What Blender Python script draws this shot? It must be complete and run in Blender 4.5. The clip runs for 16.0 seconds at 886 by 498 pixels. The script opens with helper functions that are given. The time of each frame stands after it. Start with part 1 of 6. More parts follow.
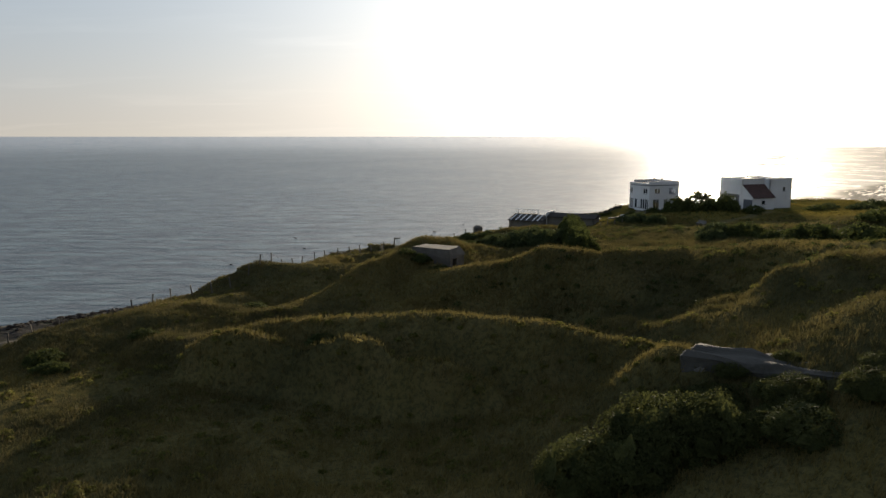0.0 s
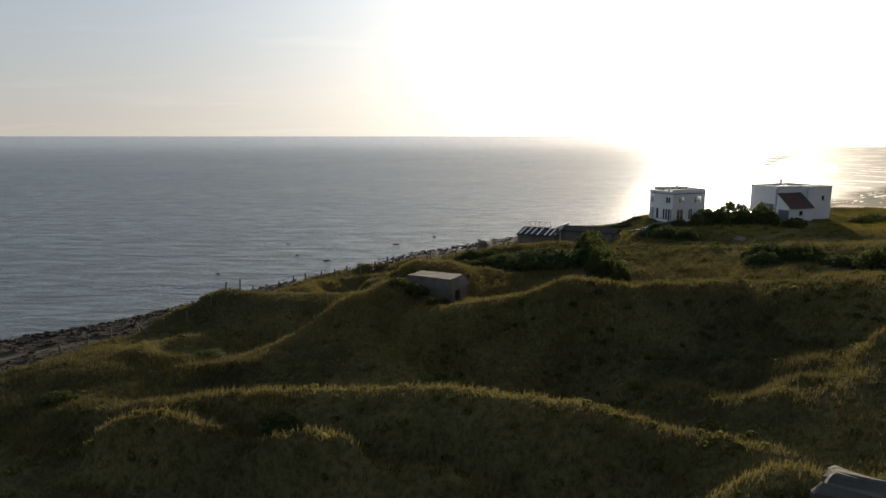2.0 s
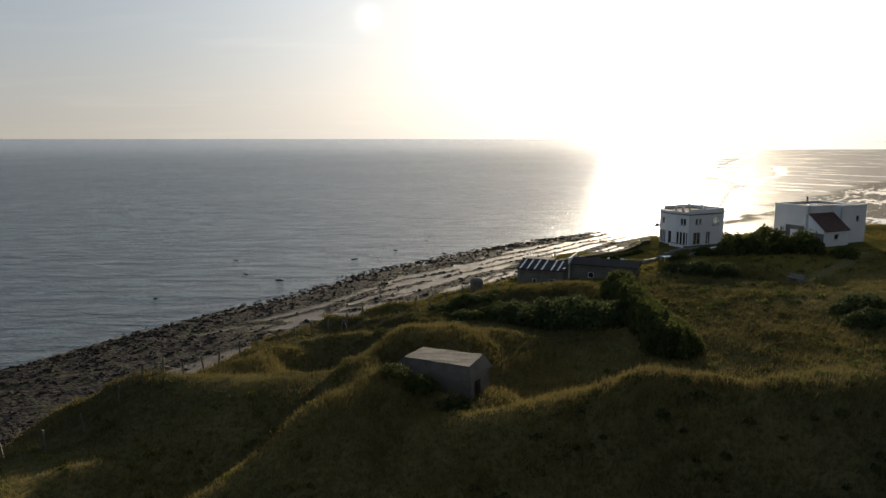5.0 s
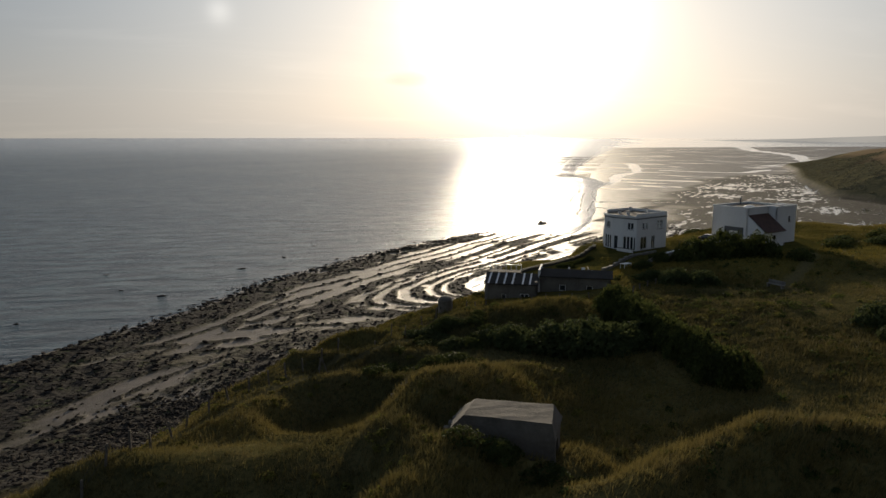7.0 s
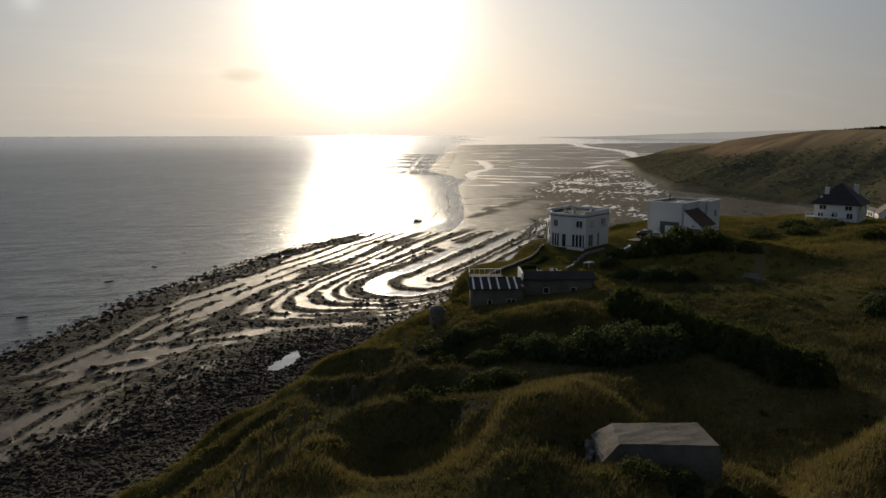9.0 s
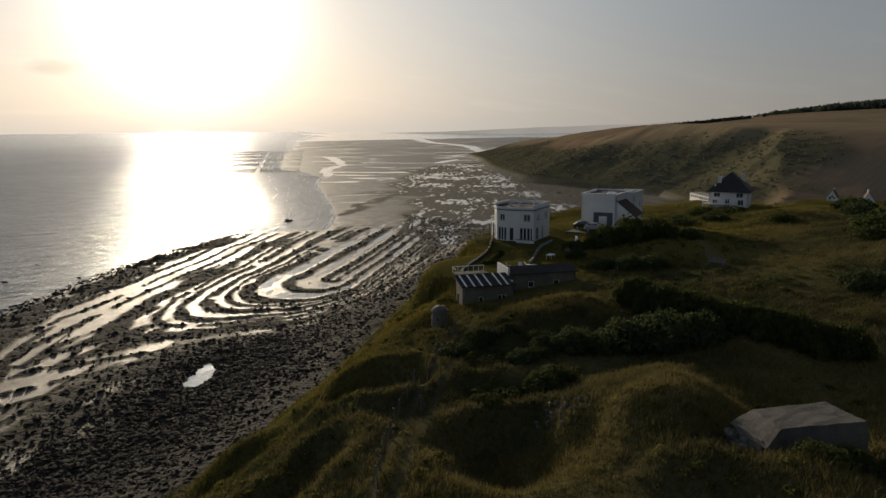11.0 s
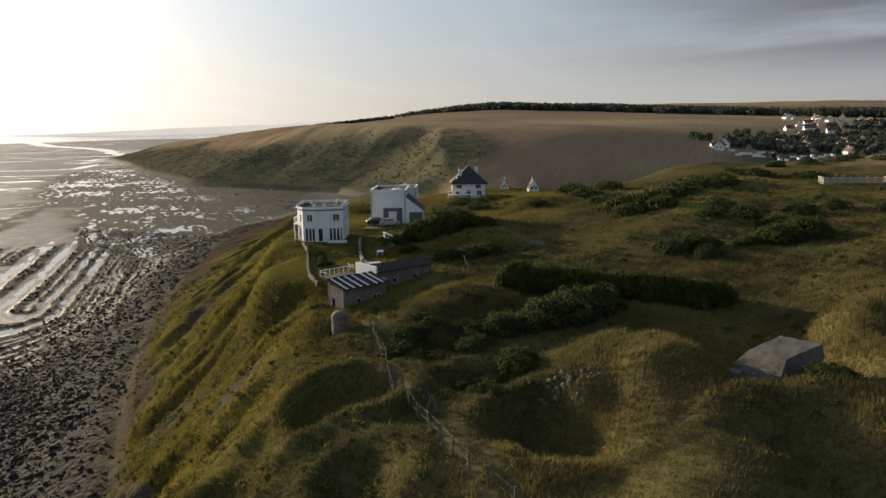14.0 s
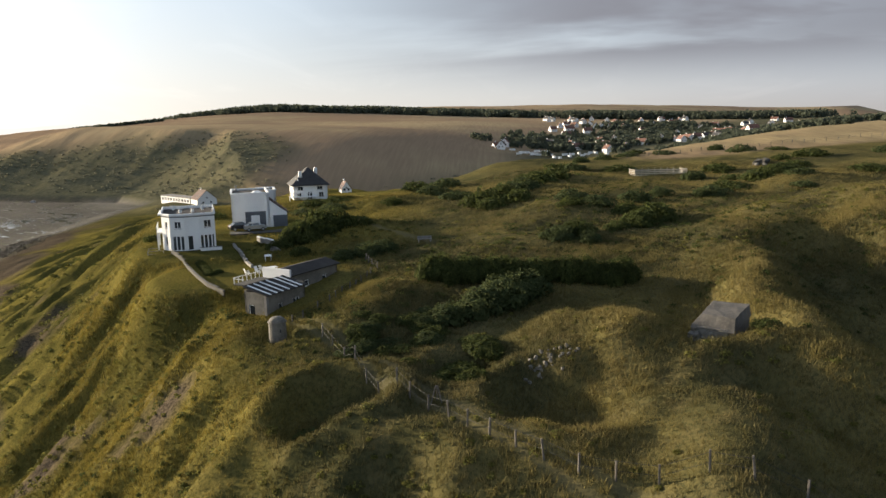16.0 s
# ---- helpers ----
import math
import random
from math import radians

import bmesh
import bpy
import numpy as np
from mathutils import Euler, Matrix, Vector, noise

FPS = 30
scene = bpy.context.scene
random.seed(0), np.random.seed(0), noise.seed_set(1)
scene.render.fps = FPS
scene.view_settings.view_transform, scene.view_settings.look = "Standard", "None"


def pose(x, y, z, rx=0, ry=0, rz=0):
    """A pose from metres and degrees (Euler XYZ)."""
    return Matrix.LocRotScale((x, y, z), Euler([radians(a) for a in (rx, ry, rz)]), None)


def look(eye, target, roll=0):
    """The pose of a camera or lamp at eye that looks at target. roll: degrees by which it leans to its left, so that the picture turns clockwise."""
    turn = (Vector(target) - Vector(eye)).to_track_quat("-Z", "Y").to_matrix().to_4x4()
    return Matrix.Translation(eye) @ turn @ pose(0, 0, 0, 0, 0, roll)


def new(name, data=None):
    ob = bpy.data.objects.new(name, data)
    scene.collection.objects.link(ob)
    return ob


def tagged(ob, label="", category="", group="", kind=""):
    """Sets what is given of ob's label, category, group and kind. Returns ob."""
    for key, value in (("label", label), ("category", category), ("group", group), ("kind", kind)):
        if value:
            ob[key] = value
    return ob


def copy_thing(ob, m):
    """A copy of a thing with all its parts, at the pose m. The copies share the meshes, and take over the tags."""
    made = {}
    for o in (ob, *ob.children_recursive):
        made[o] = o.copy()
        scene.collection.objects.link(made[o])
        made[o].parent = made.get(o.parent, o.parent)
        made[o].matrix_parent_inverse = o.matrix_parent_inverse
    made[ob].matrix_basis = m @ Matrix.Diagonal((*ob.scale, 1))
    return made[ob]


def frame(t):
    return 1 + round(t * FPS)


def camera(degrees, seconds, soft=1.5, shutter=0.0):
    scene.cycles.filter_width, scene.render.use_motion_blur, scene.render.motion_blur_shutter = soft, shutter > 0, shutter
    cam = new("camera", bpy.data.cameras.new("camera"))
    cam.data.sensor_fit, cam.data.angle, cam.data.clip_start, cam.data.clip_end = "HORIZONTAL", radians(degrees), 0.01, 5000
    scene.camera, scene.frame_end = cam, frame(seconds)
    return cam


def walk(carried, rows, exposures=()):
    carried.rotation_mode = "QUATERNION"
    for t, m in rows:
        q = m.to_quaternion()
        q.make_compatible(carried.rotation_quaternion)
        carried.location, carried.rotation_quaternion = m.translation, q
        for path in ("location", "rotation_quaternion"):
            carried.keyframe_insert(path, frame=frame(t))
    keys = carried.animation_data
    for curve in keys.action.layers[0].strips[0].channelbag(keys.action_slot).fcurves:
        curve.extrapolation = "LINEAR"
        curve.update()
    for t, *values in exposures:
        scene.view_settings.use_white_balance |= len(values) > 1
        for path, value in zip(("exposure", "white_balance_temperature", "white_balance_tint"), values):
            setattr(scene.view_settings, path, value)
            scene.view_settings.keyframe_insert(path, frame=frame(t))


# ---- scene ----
# Sea level is z = 0. The camera flies out along a dune-covered cliff top and turns towards the houses.
cam = camera(64.0, 16.0)
PATH = [
    (0.0, -0.93, 1.21, 48.23, -0.03, -9.21, 0.00),
    (0.5, -0.88, 5.22, 48.27, -0.01, -9.24, 0.00),
    (1.0, -0.90, 9.16, 48.39, 0.02, -9.23, 0.00),
    (1.5, -0.95, 13.04, 48.58, -0.02, -9.20, 0.00),
    (2.0, -0.93, 16.90, 48.80, -0.01, -9.24, 0.00),
    (2.5, -0.97, 20.68, 49.04, 0.06, -9.22, 0.00),
    (3.0, -1.20, 24.55, 49.30, 0.05, -9.08, 0.00),
    (5.5, -7.45, 43.10, 50.40, -6.78, -9.05, 0.00),
    (6.0, -10.14, 46.05, 50.55, -10.21, -9.14, 0.00),
    (6.5, -13.11, 48.78, 50.68, -12.65, -9.17, 0.00),
    (7.0, -16.45, 51.50, 50.78, -14.99, -9.14, 0.00),
    (7.5, -19.88, 54.24, 50.85, -18.70, -9.14, 0.00),
    (8.0, -23.28, 56.92, 50.90, -21.85, -9.22, 0.05),
    (8.5, -26.76, 59.70, 50.94, -24.66, -9.27, 0.05),
    (11.0, -43.65, 74.04, 50.97, -40.27, -9.71, 0.41),
    (11.5, -46.74, 77.30, 50.97, -44.11, -9.78, 0.43),
    (12.0, -49.68, 80.71, 50.97, -48.64, -9.81, 0.50),
    (12.5, -52.42, 84.21, 50.97, -54.51, -9.87, 0.58),
    (13.0, -54.90, 87.91, 50.97, -59.66, -9.94, 0.66),
    (13.5, -57.07, 91.67, 50.97, -64.19, -9.93, 0.71),
    (14.0, -58.91, 95.52, 50.96, -68.57, -9.98, 0.77),
    (14.5, -60.53, 99.45, 50.93, -72.87, -10.00, 0.85),
    (15.0, -61.92, 103.42, 50.88, -77.59, -10.03, 0.89),
    (15.5, -62.99, 107.42, 50.80, -82.09, -10.03, 0.94),
    (16.0, -63.85, 111.53, 50.67, -86.64, -10.05, 0.99),
]
EXPOSURE = [(0.0, 0.6), (3.0, 0.5), (5.5, 0.2), (8.5, -0.55), (11.0, -0.5), (12.5, -0.18), (14.0, 0.6), (16.0, 1.24)]
walk(cam, [(t, pose(x, y, z, 90 + pitch, roll, yaw)) for t, x, y, z, yaw, pitch, roll in PATH], EXPOSURE)

# ---------------------------------------------------------------- light
SUN_AZ, SUN_EL = 21.2, 9.0  # degrees from +y towards +x, and above the horizon
sun_dir = Vector((math.sin(radians(SUN_AZ)) * math.cos(radians(SUN_EL)),
                  math.cos(radians(SUN_AZ)) * math.cos(radians(SUN_EL)), math.sin(radians(SUN_EL))))
sun = new("sun", bpy.data.lights.new("sun", "SUN"))
sun.data.energy, sun.data.angle, sun.data.color = 5.0, radians(0.6), (1.0, 0.84, 0.62)
sun.matrix_world = look(sun_dir * 300, (0, 0, 0))


class Nodes:
    """A node tree with short calls: n.math('ADD', a, b), where an input is a socket or a value."""

    def __init__(self, tree):
        self.tree = tree
        tree.nodes.clear()

    def put(self, socket, value):
        if value is None:
            return
        if isinstance(value, bpy.types.NodeSocket):
            self.tree.links.new(value, socket)
        elif socket.type == "RGBA" and len(value) == 3:
            socket.default_value = (*value, 1)
        else:
            socket.default_value = value

    def add(self, kind, out=0, sets=(), **inputs):
        node = self.tree.nodes.new(kind)
        for key, value in dict(sets).items():
            setattr(node, key, value)
        for key, value in inputs.items():
            self.put(node.inputs[int(key[1:]) if key[0] == "i" and key[1:].isdigit() else key.replace("_", " ")], value)
        return node.outputs[out]

    def math(self, op, a, b=None, c=None, clamp=False):
        return self.add("ShaderNodeMath", sets={"operation": op, "use_clamp": clamp}, i0=a, i1=b, i2=c)

    def vec(self, op, a, b=None, out=0):
        return self.add("ShaderNodeVectorMath", out, sets={"operation": op}, i0=a, i1=b)

    def mix(self, f, a, b, blend="MIX"):
        return self.add("ShaderNodeMix", 2, sets={"data_type": "RGBA", "blend_type": blend}, i0=f, i6=a, i7=b)

    def noise(self, vector, scale, detail=4.0, rough=0.55, distort=0.0):
        return self.add("ShaderNodeTexNoise", 0, Vector=vector, Scale=scale, Detail=detail, Roughness=rough, Distortion=distort)

    def ramp(self, f, lo, hi):
        return self.add("ShaderNodeMapRange", 0, sets={"interpolation_type": "SMOOTHSTEP"}, Value=f, From_Min=lo, From_Max=hi)

    def xyz(self, vector):
        node = self.tree.nodes.new("ShaderNodeSeparateXYZ")
        self.put(node.inputs[0], vector)
        return node.outputs

    def join(self, x, y, z):
        return self.add("ShaderNodeCombineXYZ", 0, i0=x, i1=y, i2=z)

    def attr(self, name):
        return self.add("ShaderNodeAttribute", 2, sets={"attribute_name": name})

    def bump(self, height, strength, distance, normal=None):
        return self.add("ShaderNodeBump", 0, Height=height, Strength=strength, Distance=distance, Normal=normal)


world = bpy.data.worlds.new("sky")
scene.world = world
world.use_nodes = True
n = Nodes(world.node_tree)
direction = n.add("ShaderNodeTexCoord", 0)
sky = n.add("ShaderNodeTexSky", 0, sets={"sky_type": "NISHITA", "sun_disc": False, "sun_elevation": radians(SUN_EL),
                                        "sun_rotation": radians(SUN_AZ), "dust_density": 3.0, "air_density": 1.0})
dx, dy, dz = n.xyz(direction)
up = n.math("MAXIMUM", dz, 0.0)
near_sun = n.math("MAXIMUM", n.vec("DOT_PRODUCT", direction, tuple(sun_dir), out=1), 0.0)
# thin haze that scatters the sun forwards
glow = n.math("ADD", n.math("MULTIPLY", n.math("POWER", near_sun, 190.0), 2.2), n.math("MULTIPLY", n.math("POWER", near_sun, 7.5), 0.58))
base = n.vec("SCALE", sky)
base.node.inputs["Scale"].default_value = 0.012
low = n.math("POWER", n.math("SUBTRACT", 1.0, up), 9.0)
haze = n.mix(low, n.mix(n.ramp(up, 0.2, 0.7), (0.215, 0.27, 0.335), (0.1, 0.13, 0.185)), n.mix(n.ramp(n.vec("DOT_PRODUCT", direction, (sun_dir.x, sun_dir.y, 0.0), out=1), -0.3, 0.9), (0.2, 0.188, 0.182), (0.395, 0.37, 0.325)))
lit = n.vec("SCALE", (1.0, 0.985, 0.95))
n.put(lit.node.inputs["Scale"], glow)
clear = n.vec("ADD", n.vec("ADD", base, haze), lit)
# the mock sun that stands beside the sun in the ice haze
dog = (math.sin(radians(-1.9)) * math.cos(radians(9.0)), math.cos(radians(-1.9)) * math.cos(radians(9.0)), math.sin(radians(9.0)))
spot = n.vec("SCALE", (1.0, 0.94, 0.86))
n.put(spot.node.inputs["Scale"], n.math("MULTIPLY", n.math("POWER", n.math("MAXIMUM", n.vec("DOT_PRODUCT", direction, dog, out=1), 0.0), 9000.0), 0.22))
clear = n.vec("ADD", clear, spot)
# thin streaks and the grey bank of cloud that lies inland
flat = n.vec("DIVIDE", n.join(dx, dy, 0.0), n.join(n.math("ADD", up, 0.12), n.math("ADD", up, 0.12), 1.0))
streak = n.ramp(n.noise(n.vec("MULTIPLY", flat, (0.5, 1.3, 1.0)), 1.3, 6.0, 0.6, 0.6), 0.5, 0.75)
inland = n.ramp(n.vec("DOT_PRODUCT", direction, (0.7, -0.71, 0.0), out=1), 0.42, 0.85)
bank = n.ramp(n.noise(n.vec("MULTIPLY", flat, (0.75, 0.4, 1.0)), 0.7, 5.0, 0.5, 0.5), 0.3, 0.56)
bank = n.math("MAXIMUM", bank, n.math("MULTIPLY", n.ramp(n.vec("DOT_PRODUCT", direction, (0.7, -0.71, 0.0), out=1), 0.72, 0.97), 0.85))
bank = n.math("MULTIPLY", n.math("MULTIPLY", bank, inland), n.ramp(up, 0.03, 0.11))
cloudy = n.mix(n.math("MULTIPLY", streak, 0.25), clear, n.vec("MULTIPLY", clear, (1.25, 1.22, 1.2)))
cloudy = n.mix(n.math("MULTIPLY", bank, 0.9), cloudy, (0.10, 0.097, 0.11))
# a small dark wisp of cloud beside the sun
wx, wy, wz = n.xyz(n.vec("SUBTRACT", direction, (0.2107, 0.9746, 0.0756)))
wisp = n.math("ADD", n.math("POWER", n.math("DIVIDE", wx, 0.032), 2.0), n.math("POWER", n.math("DIVIDE", wz, 0.010), 2.0))
wisp = n.math("SUBTRACT", wisp, n.noise(n.vec("MULTIPLY", direction, (30.0, 30.0, 90.0)), 1.0, 4.0, 0.6))
cloudy = n.mix(n.math("MULTIPLY", n.ramp(wisp, 0.9, -0.6), 0.22), cloudy, (0.34, 0.31, 0.27))
n.tree.links.new(n.add("ShaderNodeBackground", 0, Color=cloudy, Strength=1.0),
                 n.tree.nodes.new("ShaderNodeOutputWorld").inputs[0])

# ---------------------------------------------------------------- materials


def material(name, build):
    m = bpy.data.materials.new(name)
    m.use_nodes = True
    t = Nodes(m.node_tree)
    m.node_tree.links.new(build(t), t.tree.nodes.new("ShaderNodeOutputMaterial").inputs[0])
    return m


def shade(t, color, rough=0.8, normal=None, metal=0.0, spec=0.5, **more):
    return t.add("ShaderNodeBsdfPrincipled", 0, Base_Color=color, Roughness=rough, Normal=normal, Metallic=metal,
                 Specular_IOR_Level=spec, **more)


def simple(name, color, rough=0.8, spread=0.25, scale=1.5, bump=0.0, metal=0.0, spec=0.5, dirt=None):
    """A plain surface with fine grain and broad stains."""
    def build(t):
        at = t.add("ShaderNodeTexCoord", 3)
        fine, broad = t.noise(at, scale * 6, 5), t.noise(at, scale * 0.6, 3)
        dark = tuple(c * (1 - spread) for c in color) if dirt is None else dirt
        light = tuple(min(1, c * (1 + spread * 0.6)) for c in color)
        c = t.mix(t.ramp(broad, 0.3, 0.7), dark, color)
        c = t.mix(t.math("MULTIPLY", t.ramp(fine, 0.4, 0.75), 0.5), c, light)
        return shade(t, c, rough, t.bump(fine, 0.5, bump) if bump else None, metal, spec)
    return material(name, build)


def ground_surface(t):
    at = t.add("ShaderNodeNewGeometry", 0)
    rock, sand, field, path, bare = (t.attr(a) for a in ("rock", "sand", "field", "path", "bare"))
    # turf: green, olive and dry straw in patches
    broad, middle, fine = t.noise(at, 0.045, 4), t.noise(at, 0.35, 5), t.noise(at, 3.0, 6, 0.72)
    grass = t.mix(t.ramp(broad, 0.36, 0.62), (0.072, 0.066, 0.028), (0.162, 0.133, 0.048))
    grass = t.mix(t.math("MULTIPLY", t.ramp(middle, 0.43, 0.65), 0.32), grass, (0.2, 0.155, 0.07))
    grass = t.mix(t.math("MULTIPLY", t.ramp(fine, 0.36, 0.58), 0.7), t.mix(0.7, grass, (0.022, 0.028, 0.015)), grass)
    # the turf towards the sea cliff and the houses is fresher than on the dry dunes
    lush = t.ramp(t.math("ADD", t.xyz(at)[1], t.math("MULTIPLY", broad, 30.0)), 128.0, 160.0)
    # distance haze put into the far turf's colour: greyer and paler beyond x 270
    far_haze = t.ramp(t.xyz(at)[0], 270.0, 360.0)
    grass = t.mix(t.math("MULTIPLY", t.math("SUBTRACT", lush, far_haze, clamp=True), 0.85), grass, t.vec("MULTIPLY", grass, (1.15, 1.12, 0.68)))
    grass = t.mix(t.math("MULTIPLY", far_haze, 0.6), grass, t.mix(t.ramp(middle, 0.35, 0.65), (0.10, 0.10, 0.068), (0.15, 0.14, 0.095)))
    # ploughed and stubble fields
    rows = t.noise(t.vec("MULTIPLY", at, (0.02, 0.5, 0.1)), 1.0, 3)
    crop = t.mix(t.ramp(t.noise(at, 0.004, 4), 0.4, 0.6), (0.29, 0.205, 0.13), (0.38, 0.295, 0.17))
    crop = t.mix(t.math("MULTIPLY", t.ramp(rows, 0.35, 0.65), 0.35), crop, (0.2, 0.14, 0.09))
    c = t.mix(field, grass, crop)
    c = t.mix(t.math("MULTIPLY", path, 0.75), c, t.mix(fine, (0.09, 0.078, 0.045), (0.165, 0.14, 0.085)))
    # earth and broken rock in the cliff
    c = t.mix(bare, c, t.mix(t.ramp(fine, 0.35, 0.65), (0.03, 0.025, 0.018), (0.115, 0.09, 0.062)))
    # the shore: wet sand, dark weed-grown rock and cobbles, films and pools of water
    wet = t.mix(t.ramp(t.noise(at, 0.12, 5), 0.38, 0.62), (0.10, 0.08, 0.06), (0.17, 0.138, 0.105))
    c = t.mix(sand, c, wet)
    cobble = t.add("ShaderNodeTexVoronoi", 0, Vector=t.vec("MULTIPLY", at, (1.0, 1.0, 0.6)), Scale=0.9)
    tint = t.add("ShaderNodeTexVoronoi", 1, Vector=t.vec("MULTIPLY", at, (1.0, 1.0, 0.6)), Scale=0.9)
    weed = t.mix(t.ramp(t.noise(at, 0.22, 5), 0.5, 0.66), (0.03, 0.026, 0.022), (0.042, 0.05, 0.016))
    weed = t.mix(t.math("MULTIPLY", t.ramp(t.xyz(tint)[0], 0.35, 1.0), 0.7), weed, (0.048, 0.041, 0.033))
    # gaps between the cobbles go near-black, their shade put into the colour
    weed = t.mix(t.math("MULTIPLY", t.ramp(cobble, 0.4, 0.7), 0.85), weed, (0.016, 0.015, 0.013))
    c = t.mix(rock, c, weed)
    film, flats = t.attr("film"), t.attr("flats")
    px, py, pz = t.xyz(at)
    strike = t.join(t.math("ADD", t.math("MULTIPLY", px, 0.055), t.math("MULTIPLY", py, 0.058)), t.math("SUBTRACT", t.math("MULTIPLY", py, 0.17), t.math("MULTIPLY", px, 0.175)), 0.0)
    runnel = t.join(t.math("SUBTRACT", t.math("MULTIPLY", px, 0.0055), t.math("MULTIPLY", py, 0.0065)), t.math("ADD", t.math("MULTIPLY", py, 0.019), t.math("MULTIPLY", px, 0.023)), 3.0)
    near_pools = t.noise(strike, 1.0, 5, 0.62, 0.3)
    far_pools = t.noise(runnel, 1.0, 6, 0.6, 0.4)
    pools = t.math("ADD", t.math("MULTIPLY", near_pools, t.math("SUBTRACT", 1.0, flats)), t.math("MULTIPLY", far_pools, flats))
    pools = t.math("MULTIPLY", t.ramp(t.math("ADD", pools, t.math("MULTIPLY", t.math("SUBTRACT", film, 0.5), 0.5)), 0.525, 0.575), t.ramp(film, 0.02, 0.1))
    c = t.mix(pools, c, (0.045, 0.043, 0.038))
    rough = t.math("SUBTRACT", 0.95, t.math("MULTIPLY", sand, 0.4))
    rough = t.math("SUBTRACT", rough, t.math("MULTIPLY", pools, t.math("SUBTRACT", rough, 0.09)))
    bumpy = t.bump(t.math("ADD", t.math("ADD", fine, middle), t.math("MULTIPLY", t.math("SUBTRACT", 1.0, cobble), t.math("MULTIPLY", rock, 2.5))), 0.7, 0.14)
    normal = t.vec("NORMALIZE", t.add("ShaderNodeMix", 1, sets={"data_type": "VECTOR"}, i0=pools, i4=bumpy, i5=(0.0, 0.0, 1.0)))
    spec = t.math("ADD", t.math("MULTIPLY", sand, 0.25), t.math("MULTIPLY", rock, 0.1))
    spec = t.math("MAXIMUM", spec, t.math("MULTIPLY", pools, 0.55))
    return shade(t, c, rough, normal, 0.0, spec)


def water_surface(t):
    at = t.add("ShaderNodeNewGeometry", 0)
    calm = t.attr("calm")  # the shallows and pools on the shore lie still
    wild = t.math("SUBTRACT", 1.0, t.math("MULTIPLY", calm, 0.9))
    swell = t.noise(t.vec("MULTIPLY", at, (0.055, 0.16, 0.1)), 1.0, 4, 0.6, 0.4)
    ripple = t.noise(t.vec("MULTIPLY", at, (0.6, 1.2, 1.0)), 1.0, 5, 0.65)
    roll = t.noise(t.vec("MULTIPLY", at, (0.016, 0.05, 0.1)), 1.0, 3, 0.6, 0.5)
    waves = t.math("ADD", t.math("ADD", t.math("MULTIPLY", swell, 1.8), t.math("MULTIPLY", roll, 3.0)), t.math("MULTIPLY", ripple, 0.6))
    normal = t.bump(t.math("MULTIPLY", waves, wild), 0.8, 0.75)
    tone = t.mix(t.ramp(t.noise(at, 0.006, 4), 0.35, 0.65), (0.03, 0.058, 0.07), (0.05, 0.08, 0.088))
    # light and dark of the waves put into the tone: low darker, high lighter
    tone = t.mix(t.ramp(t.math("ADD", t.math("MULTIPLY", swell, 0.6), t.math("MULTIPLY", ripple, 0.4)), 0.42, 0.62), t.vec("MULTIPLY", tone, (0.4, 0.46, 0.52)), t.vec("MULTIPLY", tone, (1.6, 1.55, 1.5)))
    far = t.ramp(t.vec("LENGTH", at, out=1), 900.0, 4600.0)  # far out, at a grazing angle, added gloss stands in for horizon haze
    gloss = t.math("MINIMUM", t.add("ShaderNodeFresnel", 0, IOR=1.33, Normal=normal), t.math("ADD", t.math("ADD", 0.37, t.math("MULTIPLY", calm, 0.43)), t.math("MULTIPLY", far, 0.5)))
    gloss = t.math("MAXIMUM", gloss, t.math("MULTIPLY", calm, 0.3))
    shine = t.add("ShaderNodeMixShader", 0, i0=t.math("MULTIPLY", wild, 0.28), i1=t.add("ShaderNodeBsdfGlossy", 0, Color=(0.95, 0.97, 1.0), Roughness=t.math("SUBTRACT", 0.1, t.math("MULTIPLY", calm, 0.05)), Normal=normal),
                  i2=t.add("ShaderNodeBsdfGlossy", 0, Color=(0.95, 0.97, 1.0), Roughness=0.42, Normal=normal))
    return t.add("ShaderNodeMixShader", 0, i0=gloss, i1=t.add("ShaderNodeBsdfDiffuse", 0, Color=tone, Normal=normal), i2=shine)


def leaf_surface(low, high, rough=0.8, glow=0.35):
    def build(t):
        chance = t.add("ShaderNodeNewGeometry", 8)
        at = t.add("ShaderNodeNewGeometry", 0)
        c = t.mix(chance, low, high)
        c = t.mix(t.math("MULTIPLY", t.ramp(t.noise(at, 0.5, 3), 0.4, 0.65), 0.45), c, tuple(v * 0.5 for v in low))
        leaf = shade(t, c, rough, None, 0.0, 0.08)
        thin = t.add("ShaderNodeBsdfTranslucent", 0, Color=t.mix(0.5, c, high))
        return t.add("ShaderNodeMixShader", 0, i0=glow, i1=leaf, i2=thin)
    return build


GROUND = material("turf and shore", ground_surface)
WATER = material("sea water", water_surface)


